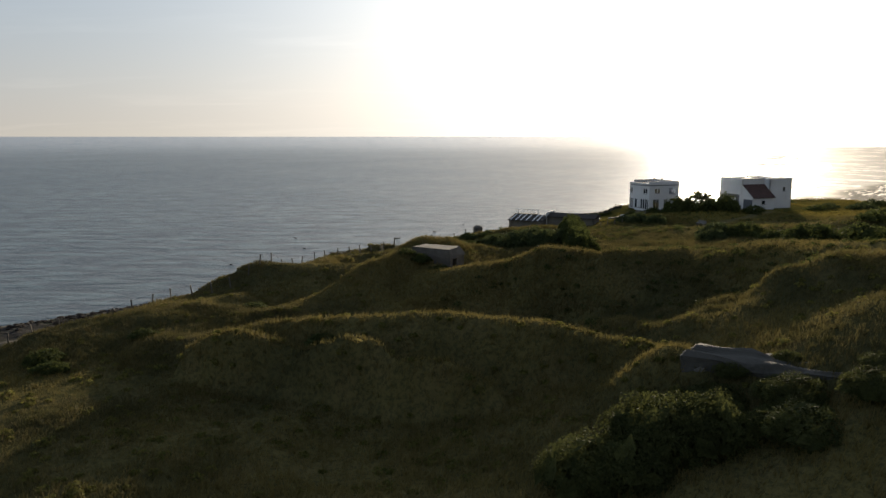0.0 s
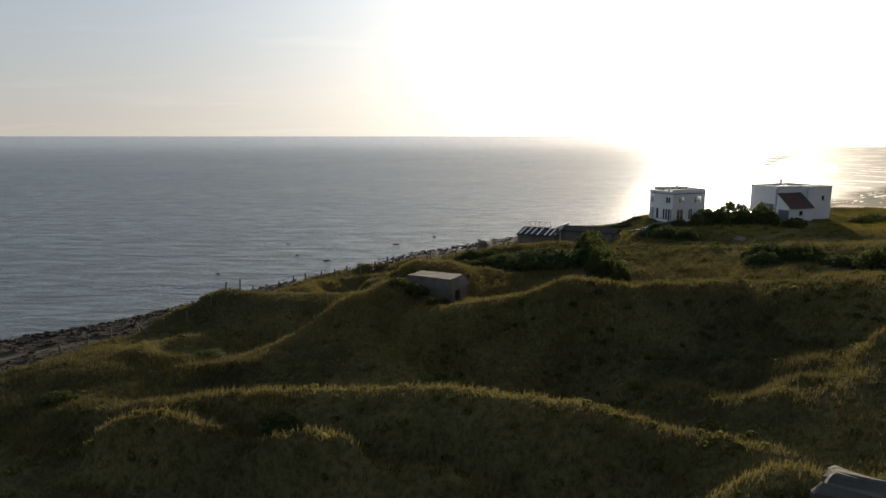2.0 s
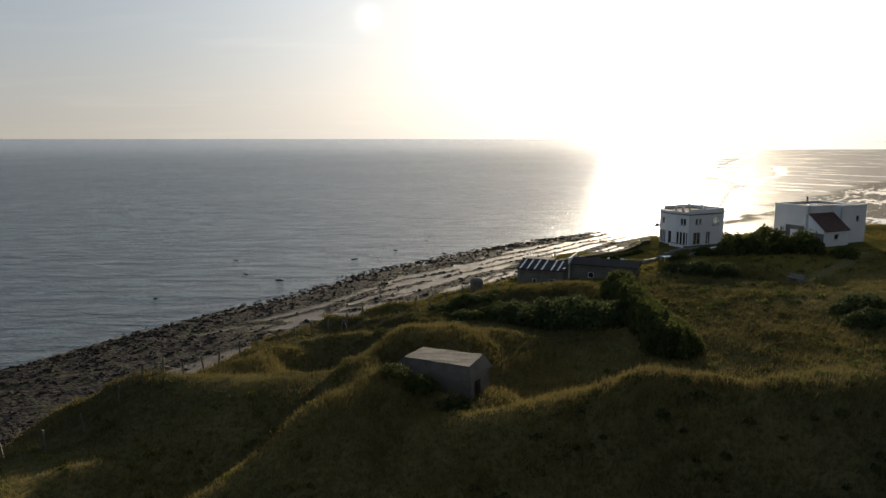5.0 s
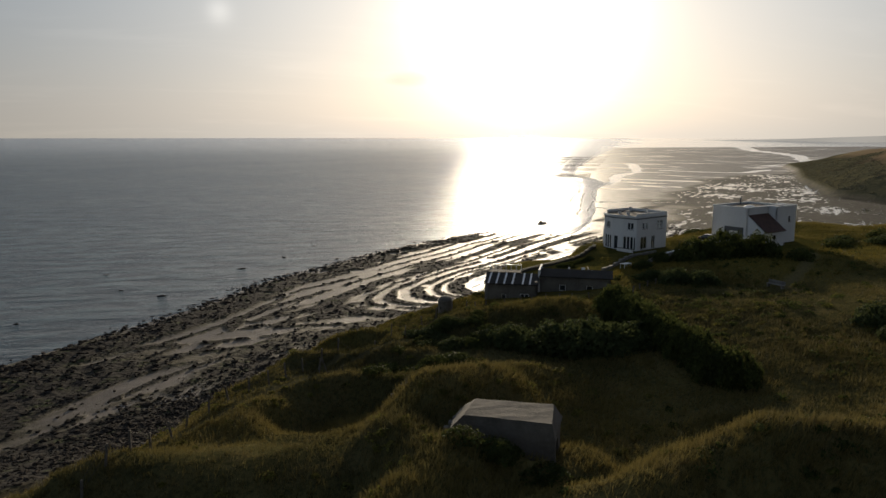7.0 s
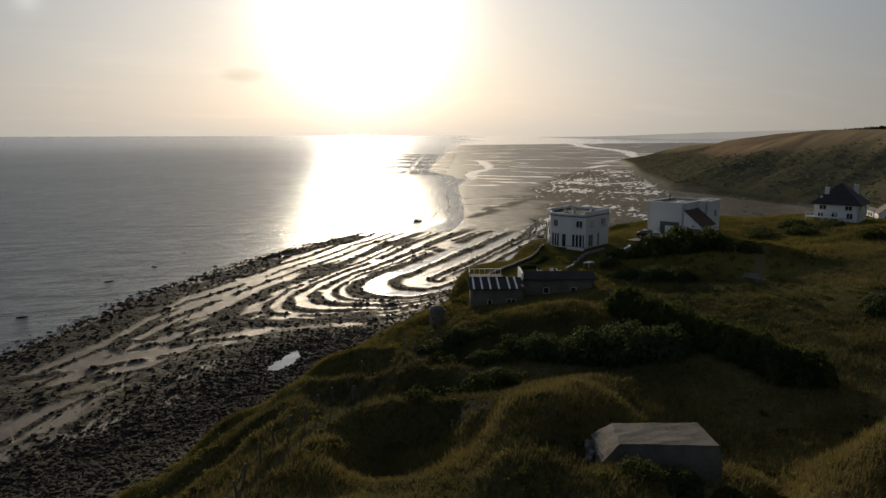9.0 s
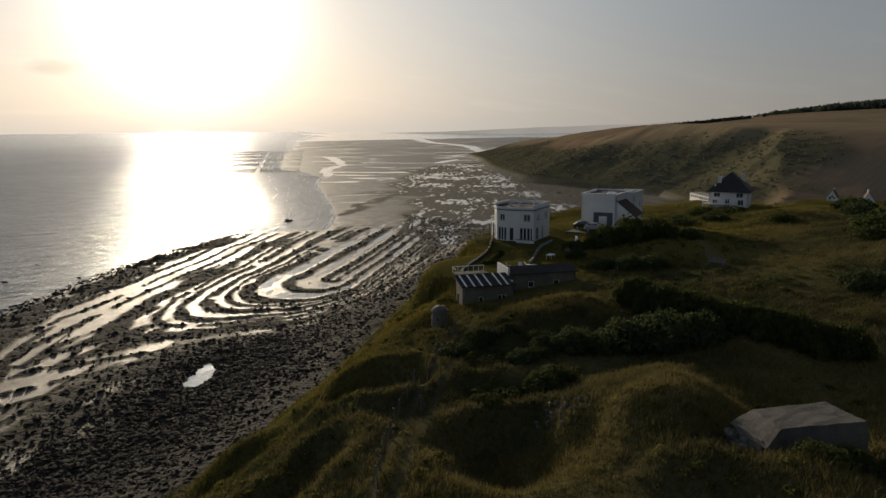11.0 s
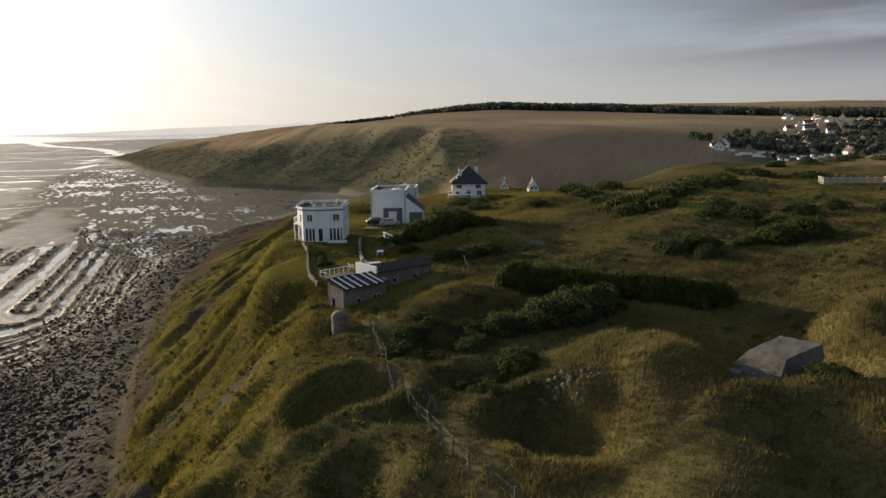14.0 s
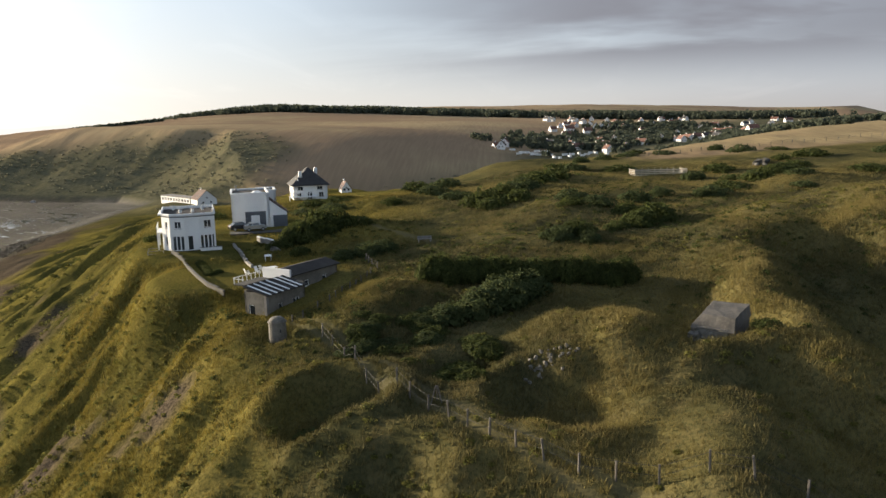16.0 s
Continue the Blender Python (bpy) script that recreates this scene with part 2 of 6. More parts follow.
def blade_surface(t):
    chance = t.add("ShaderNodeNewGeometry", 8)
    at = t.add("ShaderNodeNewGeometry", 0)
    green = t.mix(t.ramp(t.noise(at, 0.045, 4), 0.36, 0.62), (0.076, 0.071, 0.028), (0.17, 0.138, 0.046))
    dry = t.math("ADD", t.math("MULTIPLY", t.ramp(t.noise(at, 0.35, 5), 0.42, 0.65), 0.3), t.math("MULTIPLY", t.ramp(chance, 0.6, 1.0), 0.25), clamp=True)
    c = t.mix(dry, green, (0.21, 0.165, 0.07))
    lush = t.ramp(t.math("ADD", t.xyz(at)[1], t.math("MULTIPLY", t.noise(at, 0.045, 4), 30.0)), 128.0, 160.0)
    c = t.mix(t.math("MULTIPLY", lush, 0.85), c, t.vec("MULTIPLY", c, (1.15, 1.12, 0.66)))
    leaf = shade(t, c, 0.8, None, 0.0, 0.1)
    return t.add("ShaderNodeMixShader", 0, i0=0.3, i1=leaf, i2=t.add("ShaderNodeBsdfTranslucent", 0, Color=c))


GRASS = material("grass blades", blade_surface)
LEAVES = material("dark scrub leaves", leaf_surface((0.03, 0.042, 0.014), (0.088, 0.102, 0.03)))
THICKET = material("fine-leaved scrub", leaf_surface((0.04, 0.05, 0.018), (0.1, 0.105, 0.034), glow=0.3))
PALE_LEAVES = material("grey-green scrub leaves", leaf_surface((0.036, 0.05, 0.02), (0.085, 0.102, 0.04)))
TUSSOCK = material("tussock leaves", leaf_surface((0.06, 0.075, 0.018), (0.2, 0.18, 0.05)))
# the next two carry distance haze in their colour: paler, greyer leaves
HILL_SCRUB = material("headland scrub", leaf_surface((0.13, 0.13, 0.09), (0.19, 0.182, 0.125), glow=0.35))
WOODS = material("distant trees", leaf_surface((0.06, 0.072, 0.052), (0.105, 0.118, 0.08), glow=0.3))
RENDER_WHITE = simple("white render", (0.74, 0.74, 0.73), 0.75, 0.1, 0.5, 0.004)
DARK_ROOF = simple("dark bitumen roof", (0.05, 0.046, 0.042), 0.95, 0.35, 0.8, 0.01, spec=0.2)
SLATE = simple("dark slate", (0.036, 0.033, 0.032), 0.75, 0.4, 2.0, 0.02)
RED_TILE = simple("red clay tile", (0.17, 0.082, 0.056), 0.8, 0.35, 2.0, 0.02)
BROWN_TILE = simple("dark brown tile", (0.095, 0.048, 0.036), 0.85, 0.35, 2.0, 0.02)
CONCRETE = simple("weathered concrete", (0.175, 0.16, 0.133), 0.9, 0.45, 0.9, 0.03)
BUNKER = simple("old bunker concrete", (0.125, 0.112, 0.094), 0.95, 0.5, 0.7, 0.05)
MOSSY = simple("dark lichened concrete", (0.075, 0.07, 0.058), 0.95, 0.5, 0.8, 0.05)
RUBBLE = simple("broken concrete", (0.2, 0.185, 0.16), 0.95, 0.55, 2.0, 0.08)
STONE = simple("grey garden stone", (0.22, 0.205, 0.185), 0.9, 0.4, 1.5, 0.03)
BEACH_ROCK = simple("wet dark rock", (0.046, 0.038, 0.031), 0.9, 0.5, 0.8, 0.05, spec=0.05)
GREY_DOOR = simple("grey painted panel", (0.09, 0.1, 0.115), 0.5, 0.15, 0.6)
WHITE_PAINT = simple("white paint", (0.78, 0.78, 0.77), 0.5, 0.08, 1.0)
GREY_WOOD = simple("grey fence wood", (0.13, 0.115, 0.095), 0.9, 0.4, 2.5, 0.01)
OLD_WOOD = simple("weathered wood", (0.3, 0.27, 0.225), 0.9, 0.4, 2.5, 0.01)
ASPHALT = simple("worn asphalt", (0.055, 0.054, 0.052), 0.9, 0.35, 1.0, 0.01)
RUBBER = simple("black rubber", (0.02, 0.02, 0.02), 0.8, 0.2)
SILVER = simple("silver car paint", (0.5, 0.51, 0.52), 0.3, 0.05, 1.0, 0.0, 0.6)
BLACK_PAINT = simple("black car paint", (0.03, 0.03, 0.033), 0.25, 0.1)
GLASS = material("window glass", lambda t: shade(t, (0.03, 0.035, 0.04), 0.06, None, 0.0, 0.9))

# ---------------------------------------------------------------- shape of the land


def step(a, b, v):
    k = np.clip((v - a) / (b - a), 0, 1)
    return k * k * (3 - 2 * k)


def value_noise(x, y, size, seed):
    """Smooth noise from -1 to 1."""
    x, y = np.asarray(x, float) / size, np.asarray(y, float) / size
    xi, yi = np.floor(x).astype(np.int64), np.floor(y).astype(np.int64)
    u, v = x - xi, y - yi
    u, v = u * u * (3 - 2 * u), v * v * (3 - 2 * v)

    def h(i, j):
        k = (i * 374761393 + j * 668265263 + seed * 974634777) & 0x7FFFFFFF
        k = ((k ^ (k >> 13)) * 1274126177) & 0x7FFFFFFF
        return ((k ^ (k >> 16)) & 0xFFFF) / 32767.5 - 1
    a, b, c, d = h(xi, yi), h(xi + 1, yi), h(xi, yi + 1), h(xi + 1, yi + 1)
    return (a * (1 - u) + b * u) * (1 - v) + (c * (1 - u) + d * u) * v


def fractal(x, y, size, seed, octaves=4):
    total, amp = 0, 1
    for i in range(octaves):
        total = total + amp * value_noise(x + 17.3 * i, y - 9.1 * i, size / 2 ** i, seed + i)
        amp *= 0.5
    return total / 1.6


def along(points, x, y):
    """Signed distance to a polyline (right of its run: plus), and the further columns of its points carried along it."""
    x, y = np.asarray(x, float), np.asarray(y, float)
    best, sign = np.full(x.shape, 1e18), np.ones(x.shape)
    extra = [np.zeros(x.shape) for _ in points[0][2:]]
    for i, (p, q) in enumerate(zip(points, points[1:])):
        ex, ey = q[0] - p[0], q[1] - p[1]
        raw = ((x - p[0]) * ex + (y - p[1]) * ey) / (ex * ex + ey * ey)
        k = np.clip(raw, 0, 1)
        d2 = (x - p[0] - k * ex) ** 2 + (y - p[1] - k * ey) ** 2
        side = np.where((x - p[0]) * ey - (y - p[1]) * ex >= 0, 1.0, -1.0)
        near = d2 < best
        best, sign = np.where(near, d2, best), np.where(near, side, sign)
        for e, a, b in zip(extra, p[2:], q[2:]):
            e[...] = np.where(near, a + (b - a) * k, e)
    return (np.sqrt(best) * sign, *extra)


# foot of the cliff: x, y, width of the slope, share of the slope that is steep
FOOT = [(-4000, -1900, 150, 1), (-150, 66, 84, 0.12), (-93, 122, 80, 0.16), (-52, 146, 57, 0.42), (-19, 158, 32, 0.95), (3, 166.5, 27, 1),
        (31, 192, 33, 1), (60, 216, 40, 1), (111, 250, 72, 1), (170, 283, 110, 0.9), (225, 300, 120, 0.8), (290, 308, 80, 0.4), (372, 322, 60, 0.4),
        (405, 360, 90, 0.5), (440, 530, 150, 0.9), (560, 700, 150, 1), (706, 873, 130, 1), (802, 1006, 110, 1), (1050, 1180, 120, 1), (1700, 1500, 200, 1), (6000, 2600, 300, 1)]
VALLEY = [(330, 420), (315, 300), (300, 205), (330, 130), (430, 60), (580, 10), (800, -120), (1300, -500), (4000, -2000)]
# long crests of the dunes along the flight: x, y, height above the sea, breadth
FRONT_CRESTS = [[(-27, 66, 28.6, 3.5), (-21, 63.4, 30.6, 3.2), (-15.7, 60.8, 32.2, 2.4), (-7, 58.4, 33.6, 2.6), (0, 56.8, 34.2, 2.8), (7, 55, 34.0, 3.0), (13.5, 52, 33.0, 3.0), (19, 47.5, 32.4, 4.0)],
                [(-22, 58.4, 30.8, 1.3), (-18, 57.0, 32.6, 1.3), (-14.5, 55.6, 32.4, 1.2), (-11.5, 54.4, 32.2, 1.1), (-8.5, 53.0, 33.7, 1.2), (-5.8, 52.2, 33.9, 1.2), (-4.6, 50.8, 33.0, 1.1), (-0.4, 49.6, 33.1, 1.1), (2.5, 49.0, 31.6, 1.0)]]
BUNKER_CRESTS = [[(-22, 71, 28.0, 4.5), (-17, 76.5, 31.4, 3.8), (-12, 81, 32.8, 4.0), (-6.0, 88.0, 33.3, 3.4), (-7.6, 95, 32.5, 3.4), (-3.4, 98.5, 33.7, 4.0), (0, 99.5, 33.2, 4.0)],
                 [(-3, 83.5, 32.0, 4.0), (2, 82.5, 32.5, 3.4), (7.4, 84, 33.3, 3.6), (11, 83, 35.2, 4.0), (17, 79.5, 34.9, 4.0), (26, 82.5, 35.2, 5.0), (36, 78, 34.6, 5.5), (44, 70, 33.6, 6.0)],
                 [(-6.2, 88.2, 33.2, 1.7), (-3.6, 88.2, 32.9, 1.4), (-1.4, 87.2, 32.2, 1.3)],
                 [(14.0, 44.4, 35.0, 3.2), (21, 39.8, 34.9, 3.6), (30, 34.0, 34.9, 4.5)]]
# lesser ridges and mounds: x, y, x, y, rise, breadth
RIDGES = [(36, 77, 60, 50, 2.0, 7.0), (-32, 98, -14, 94, 2.2, 4.5), (30, 42, 60, 36, 3.0, 9.0), (26, 62, 50, 52, 2.6, 6.0),
          (60, 100, 100, 96, 2.0, 9.0), (85, 80, 130, 98, 1.6, 9.0), (77, 50, 100, 20, 2.0, 10.0), (40, 134, 60, 136, 0.8, 6.0), (6, 127, 14, 124, 1.6, 5.0),
          (92, 133, 140, 126, 1.2, 7.0), (150, 112, 210, 95, 1.6, 12.0), (-9, 104, 3, 104, 1.4, 4.0)]
# craters: x, y, radius, depth, height of the rim
PITS = [(-8.3, 124.5, 5.2, 2.9, 0.7), (-10.5, 105.8, 6.4, 2.6, 0.4), (-19, 118, 4.0, 1.2, 0.3), (-4, 114, 4.0, 1.2, 0.2), (-24, 80, 4.0, 1.2, 0.3), (-17, 81, 9.0, 1.8, 0.0),
        (24, 67, 11.0, 3.0, 0.2), (13, 73, 9.0, 2.6, 0.0), (4, 69, 11.0, 3.2, 0.0), (-2, 45, 12.0, 0.8, 0.0)]
# level ground for gardens and houses: x, y, radius, height
LEVELS = [(1.6, 88.3, 2.0, 31.6), (5.6, 133.2, 1.6, 28.7), (46, 159, 9, 32.0), (67, 155, 12, 32.6), (27, 148, 9, 31.0), (112, 157, 12, 32.6), (256, 184, 20, 20.8), (330, 275, 24, 8.0)]
# the folded strata on the shore: nested ridges round a core, open towards the bay: distance from the core, half width
CORE = (80, 279)
FOLDS = [(2.5, 1.6), (13, 2.3), (24, 2.2), (28, 0.9), (32, 1.5), (37, 1.2), (40.5, 0.8), (46, 3.0), (54, 1.0), (60, 0.8), (67, 1.3), (75, 0.9)]
SHORE = [(-400, -150), (-135, 154), (-106, 179), (-87, 196), (-77, 212), (-61, 234), (-37, 264), (-11, 304), (29, 348), (66, 380), (104, 404), (142, 384), (176, 429), (218, 507), (301, 665),
         (344, 725), (372, 810), (384, 893), (476, 1072), (674, 1424), (1444, 2756), (3500, 6000)]
CREEKS = [[(340, 722, 4), (377, 774, 5), (400, 815, 6), (434, 873, 6), (500, 930, 5), (552, 1033, 8), (640, 1200, 9)],
          [(559, 971, 5), (590, 915, 5), (627, 880, 6), (674, 909, 7), (740, 950, 8), (830, 1066, 9), (960, 1130, 9), (1076, 1276, 12), (1260, 1496, 14), (1390, 1706, 16), (1606, 2123, 20), (2400, 3200, 30)],
          [(239, 544, 2.5), (262, 537, 3), (283, 525, 2)], [(218, 507, 2), (228, 494, 2.5), (238, 484, 1.5)], [(158, 374, 1.0), (185, 357, 1.2), (217, 322, 1.0)]]
REEF = [(185, 335, 26), (225, 355, 50), (290, 405, 76), (350, 490, 84), (430, 600, 80), (520, 720, 60), (620, 800, 40)]


def land(x, y):
    """Height, and how far the surface is rock, sand, field, path and bare earth, for arrays of places."""
    x, y = np.asarray(x, float), np.asarray(y, float)
    inland, width, steep = along(FOOT, x, y)
    for shift in (-15, -8, 8, 15):  # the slope changes gently along the cliff
        _, w, s = along(FOOT[:9], x + 0.8 * shift, y + 0.6 * shift)
        near = step(110, 60, x)
        width, steep = width + near * w, steep + near * s
    width, steep = width / (1 + 4 * step(110, 60, x)), steep / (1 + 4 * step(110, 60, x))
    wob = fractal(x, y, 26, 5) * 3.0 * step(0, 20, inland) + fractal(x, y, 90, 15) * 26 * step(300, 420, x) * step(0, 60, inland)
    # near plateau
    top = 33 + 0.03 * (np.clip(x, -80, 250) - 43) - 0.045 * (np.clip(y, -100, 220) - 121) - (4.5 - 1.3 * step(92, 106, y)) * step(40, -10, x) - 2.2 * step(76, 58, y) * step(30, 8, x) - 5.5 * step(85, 160, x) * step(98, 145, y)
    axis = sum(along(VALLEY, x + ox, y + oy)[0] for ox, oy in ((0, 0), (35, 35), (-35, 35), (35, -35), (-35, -35))) / 5  # right of the run: the near side
    far = (48 + 40 * step(60, 1300, -axis)) * (1 - 0.62 * step(480, 1020, y)) + 60 * step(1500, 4800, np.hypot(x, y)) * step(-200, -1500, axis) + 8 * fractal(x, y, 420, 31, 3)
    plateau = np.where(axis > 0, top + 18 * step(200, 1500, axis), far)
    floor = 9 + 15 * step(300, 520, x) + 40 * step(480, 1500, x) + 40 * step(1500, 4500, x)
    wide = 95 + 0.10 * np.clip(x - 300, 0, 2000)
    cut = np.exp(-(np.abs(axis) / wide) ** 2.2)
    plateau = plateau * (1 - cut) + np.minimum(plateau, floor) * cut
    # slope from the shore up to the plateau
    k = np.clip((inland + wob * steep) / width, 0, 1)
    rise = steep * (1 - (1 - k) ** 1.22) + (1 - steep) * (k ** 1.25)
    run, down = x * 0.685 + y * 0.729, -x * 0.729 + y * 0.685
    gully = (fractal(run + 0.3 * down + 2 * fractal(x, y, 12, 67, 2), down * 0.25, 9, 61, 3) * 3.0 + fractal(run - 0.2 * down, down * 0.3, 3.4, 63, 3) * 1.5) * step(0.03, 0.3, k) * (1 - step(0.75, 1.0, k)) * steep * step(330, 230, x)
    gully = gully + (fractal(x, y, 90, 65, 4) * 3.0 + fractal(x, y, 26, 69, 3) * 0.8) * step(0.02, 0.3, k) * (1 - step(0.8, 1.0, k)) * step(300, 400, x)
    z = 5.0 + (plateau - 5.0) * rise + gully
    body = step(0.55, 1.0, k)
    # dunes
    mound = np.zeros(x.shape)
    for x0, y0, x1, y1, h, w in RIDGES:
        d, = along([(x0, y0), (x1, y1)], x, y)
        mound = np.maximum(mound, 0) + h * np.exp(-(np.abs(d) / w) ** 2.2) * np.clip(1 - mound / (h + 2.5), 0, 1)
    z = z + mound * np.where(k > 0.35, 1, 0) * step(0.35, 0.75, k)
    for crest in FRONT_CRESTS + BUNKER_CRESTS:
        d, peak, w = along(crest, x + 0.9 * fractal(x, y, 9, 131, 3), y + 0.9 * fractal(x, y, 9, 133, 3))
        hill = peak - 9.0 * (1 - np.exp(-(np.abs(d) / (1.9 * w)) ** 2.0)) - 50 * step(9, 30, np.abs(d))
        z = 0.5 * (z + hill + np.sqrt((z - hill) ** 2 + 0.5))
    for px, py, r, depth, rim in PITS:
        d = np.hypot(x - px, y - py) / r + 0.12 * value_noise(x, y, 3.0, int(px) + 90)
        z = z - depth * (1 - step(0.35, 1.0, d)) + rim * np.exp(-((d - 1.1) / 0.22) ** 2)
    z = z + body * (fractal(x, y, 10, 11) * 0.55 + fractal(x, y, 2.6, 23, 3) * 0.2) * np.where(np.hypot(x, y) < 400, 1, 0.3)
    for lx, ly, r, lz in LEVELS:
        d = np.hypot(x - lx, y - ly) / r
        f = 1 - step(0.8, 1.45, d)
        z = z * (1 - f) + lz * f
    # shore: sand, folded strata, boulders
    sea, = along(SHORE, x, y)   # right of the run: the land side
    out = -inland
    a = (x - CORE[0]) * 0.77 + (y - CORE[1]) * 0.64
    b = -(x - CORE[0]) * 0.64 + (y - CORE[1]) * 0.77 + 2.2 * fractal(x, y, 44, 41, 2) + 0.9 * fractal(x, y, 13, 43, 3)
    b = b - 0.09 * np.clip(a, -20, 110) * step(25, 48, b)
    side = np.where(b > 0, b, -2.0 * b)
    squash = np.clip(0.8 - 0.011 * np.maximum(b, 0), 0.1, 0.8)
    ring = np.where(a > 0, side, np.hypot(a * squash, side)) + 0.5 * fractal(x, y, 6, 53, 2)
    torn = fractal(a * 0.35, b, 9, 57, 3) + 0.6 * fractal(x, y, 5, 59, 3)
    strata = np.zeros(x.shape)
    for r, w in FOLDS:
        strata = np.maximum(strata, np.exp(-((ring - r) / (w * (1.0 + 0.45 * torn))) ** 2) * (1 - step(0.25, 0.75, torn - 0.05 * w)))
    for r, w in ((19, 1.2), (25, 0.8), (32, 1.5), (40, 1.0), (47, 1.7), (54, 1.0)):
        strata = np.maximum(strata, np.exp(-((sea + 4 * fractal(x, y, 40, 141, 2) - r) / (w * (1.0 + 0.5 * torn))) ** 2) * (1 - step(0.15, 0.65, torn)) * step(12, -20, x))
    strata = step(0.3, 0.62, strata) * step(150, 105, a) * step(1, 5, sea)
    messy = step(0.05, 0.4, fractal(a * 0.3, b, 7, 83, 4) + 0.3 * np.exp(-((ring - 45) / 6) ** 2) - 0.15) * step(34, 42, ring) * step(60, 50, ring)
    edge = step(0.25, 0.6, np.exp(-((sea - 8 - 4 * fractal(x, y, 30, 73, 2)) / 6.0) ** 2) * step(120, 80, x) * step(-0.55, 0.0, fractal(a * 0.4, b, 7, 71, 3) + 0.35 * step(40, -30, x)))
    rim = 15 + 30 * np.exp(-((x - 8) / 36) ** 2)
    pebbles = step(8, -6, out - rim + 7 * fractal(x, y, 16, 61, 4)) * step(440, 340, x) + step(-0.3, 0.1, fractal(a * 0.25, b, 9, 67, 4) + 0.38 * step(-30, -60, x)) * step(72 + 40 * step(-30, -60, x), 45 + 30 * step(-30, -60, x), out) * step(40, -10, x)
    spine, breadth = along(REEF, x, y)
    reef = step(1.1, 0.75, np.abs(spine) / np.where(spine > 0, breadth * 1.6, breadth) + 0.35 * fractal(x, y, 60, 85, 4)) * step(4, 14, sea)
    rock = np.clip(np.maximum.reduce([strata, messy, edge, pebbles, reef * 0.92]), 0, 1) * step(-4, 2, sea)
    flats = step(420, 700, np.hypot(x, y)) * (1 - reef)
    film = 0.62 * np.exp(-((ring - 18.5) / 4.0) ** 2) + 0.6 * np.exp(-((ring - 7.5) / 3.0) ** 2) + 0.42 * np.exp(-((ring - 42) / 9.0) ** 2) + 0.2 * step(48, 58, ring)
    film = np.where(a > 150, 0.3, film + 0.2 * step(14, 3, sea)) * (1 - 0.85 * np.clip(pebbles, 0, 1)) * (1 - np.maximum(strata, np.maximum(messy, edge)))
    film = np.maximum(np.maximum(film, (0.47 + 0.32 * fractal(x, y, 40, 89, 3) + 0.3 * fractal(a * 0.35, b, 9, 93, 3)) * reef), 0.42 * flats)
    film = np.maximum(film, 0.08 * np.clip(pebbles, 0, 1))
    beach = 0.13 + 0.04 * fractal(x, y, 60, 7, 3) + 0.03 * fractal(x, y, 8, 9, 3) + 0.8 * step(36, 12, out) + 4.2 * step(26, -2, out) * step(420, 300, x)
    beach = beach - 0.2 * (np.exp(-((ring - 18.5) / 3.2) ** 2) * step(-0.35, 0.1, fractal(a * 0.4, b, 12, 97, 3)) + np.exp(-((ring - 7.5) / 2.2) ** 2) * step(-0.1, 0.3, fractal(a * 0.4, b, 9, 98, 3))) * step(26, 40, out) * step(150, 110, a)
    beach = beach - 0.25 * np.exp(-((np.hypot((x - 13) / 1.6, y - 216)) / 2.4) ** 2) - 0.6 * np.exp(-((np.hypot(x - 13, y - 216)) / 4.0) ** 2) * step(0.3, 0.9, beach)
    for creek in CREEKS:
        d, w = along(creek, x + 5 * fractal(x, y, 40, 21, 2) * step(300, 420, x), y + 5 * fractal(x, y, 40, 22, 2) * step(300, 420, x))
        beach = beach - 0.4 * step(1.25, 0.7, np.abs(d) / w)
    beach = beach + rock * (0.28 + 0.3 * fractal(x, y, 2.2, 29, 3) * (1 - reef) + 0.3 * edge - 0.2 * reef)
    puddle = step(1.25, 0.75, np.hypot(((x - 9) * 0.6 + (y - 215) * 0.8) / 8.0, ((x - 9) * 0.8 - (y - 215) * 0.6) / 2.6) + 0.35 * fractal(x, y, 4, 99, 3))
    rock, film = rock * (1 - puddle), np.maximum(film, puddle)
    beach = beach * (1 - puddle) - 0.15 * puddle
    beach = np.where(sea < 0, beach - 0.05 * np.clip(-sea, 0, 60) - 0.1 * (sea < 0), beach)
    on = step(-4, 2, inland)
    z = beach * (1 - on) + z * on
    sand = (1 - on) * (1 - rock)
    field = step(0, 70, -axis + 26 * fractal(x, y, 70, 37, 3)) * step(50, 105, inland + 34 * fractal(x, y, 70, 33, 5)) * np.where(axis < 20, 1, 0)
    field = field + 0.7 * step(160, 175, x + 0.25 * y) * step(40, 70, axis) * step(70, 55, y) * np.where(axis > 0, 1, 0)
    rut = along([(9.5, 132), (0.5, 124.9), (-8.7, 117.4), (-15.8, 111.5), (-19.5, 108.3), (-28, 100)], x, y)[0]
    z = z - 0.14 * np.exp(-((np.abs(rut) - 0.75) / 0.35) ** 2) * on
    path = np.exp(-((np.abs(rut) - 0.75) / 0.4) ** 2) * 0.65 + np.exp(-((np.abs(along([(66, 141), (60, 134), (52, 127), (43, 120)], x, y)[0])) / 0.9) ** 2) * 0.8
    bare = step(0.5, 0.85, fractal(x, y, 11, 77, 4) + 0.25 * steep) * step(0.02, 0.2, k) * (1 - step(0.5, 0.8, k)) * on * step(0.7, 1.0, steep)
    reach = 0.11 + 0.3 * step(8, -14, x) + 0.1 * fractal(x, y, 14, 79, 4)  # bare broken foot of the cliff
    foot = step(reach + 0.05, reach - 0.03, k) * on * step(0.3, 0.5, steep) * step(300, 220, x)
    z = z + foot * 0.7 * fractal(run, down * 0.5, 4, 173, 4)
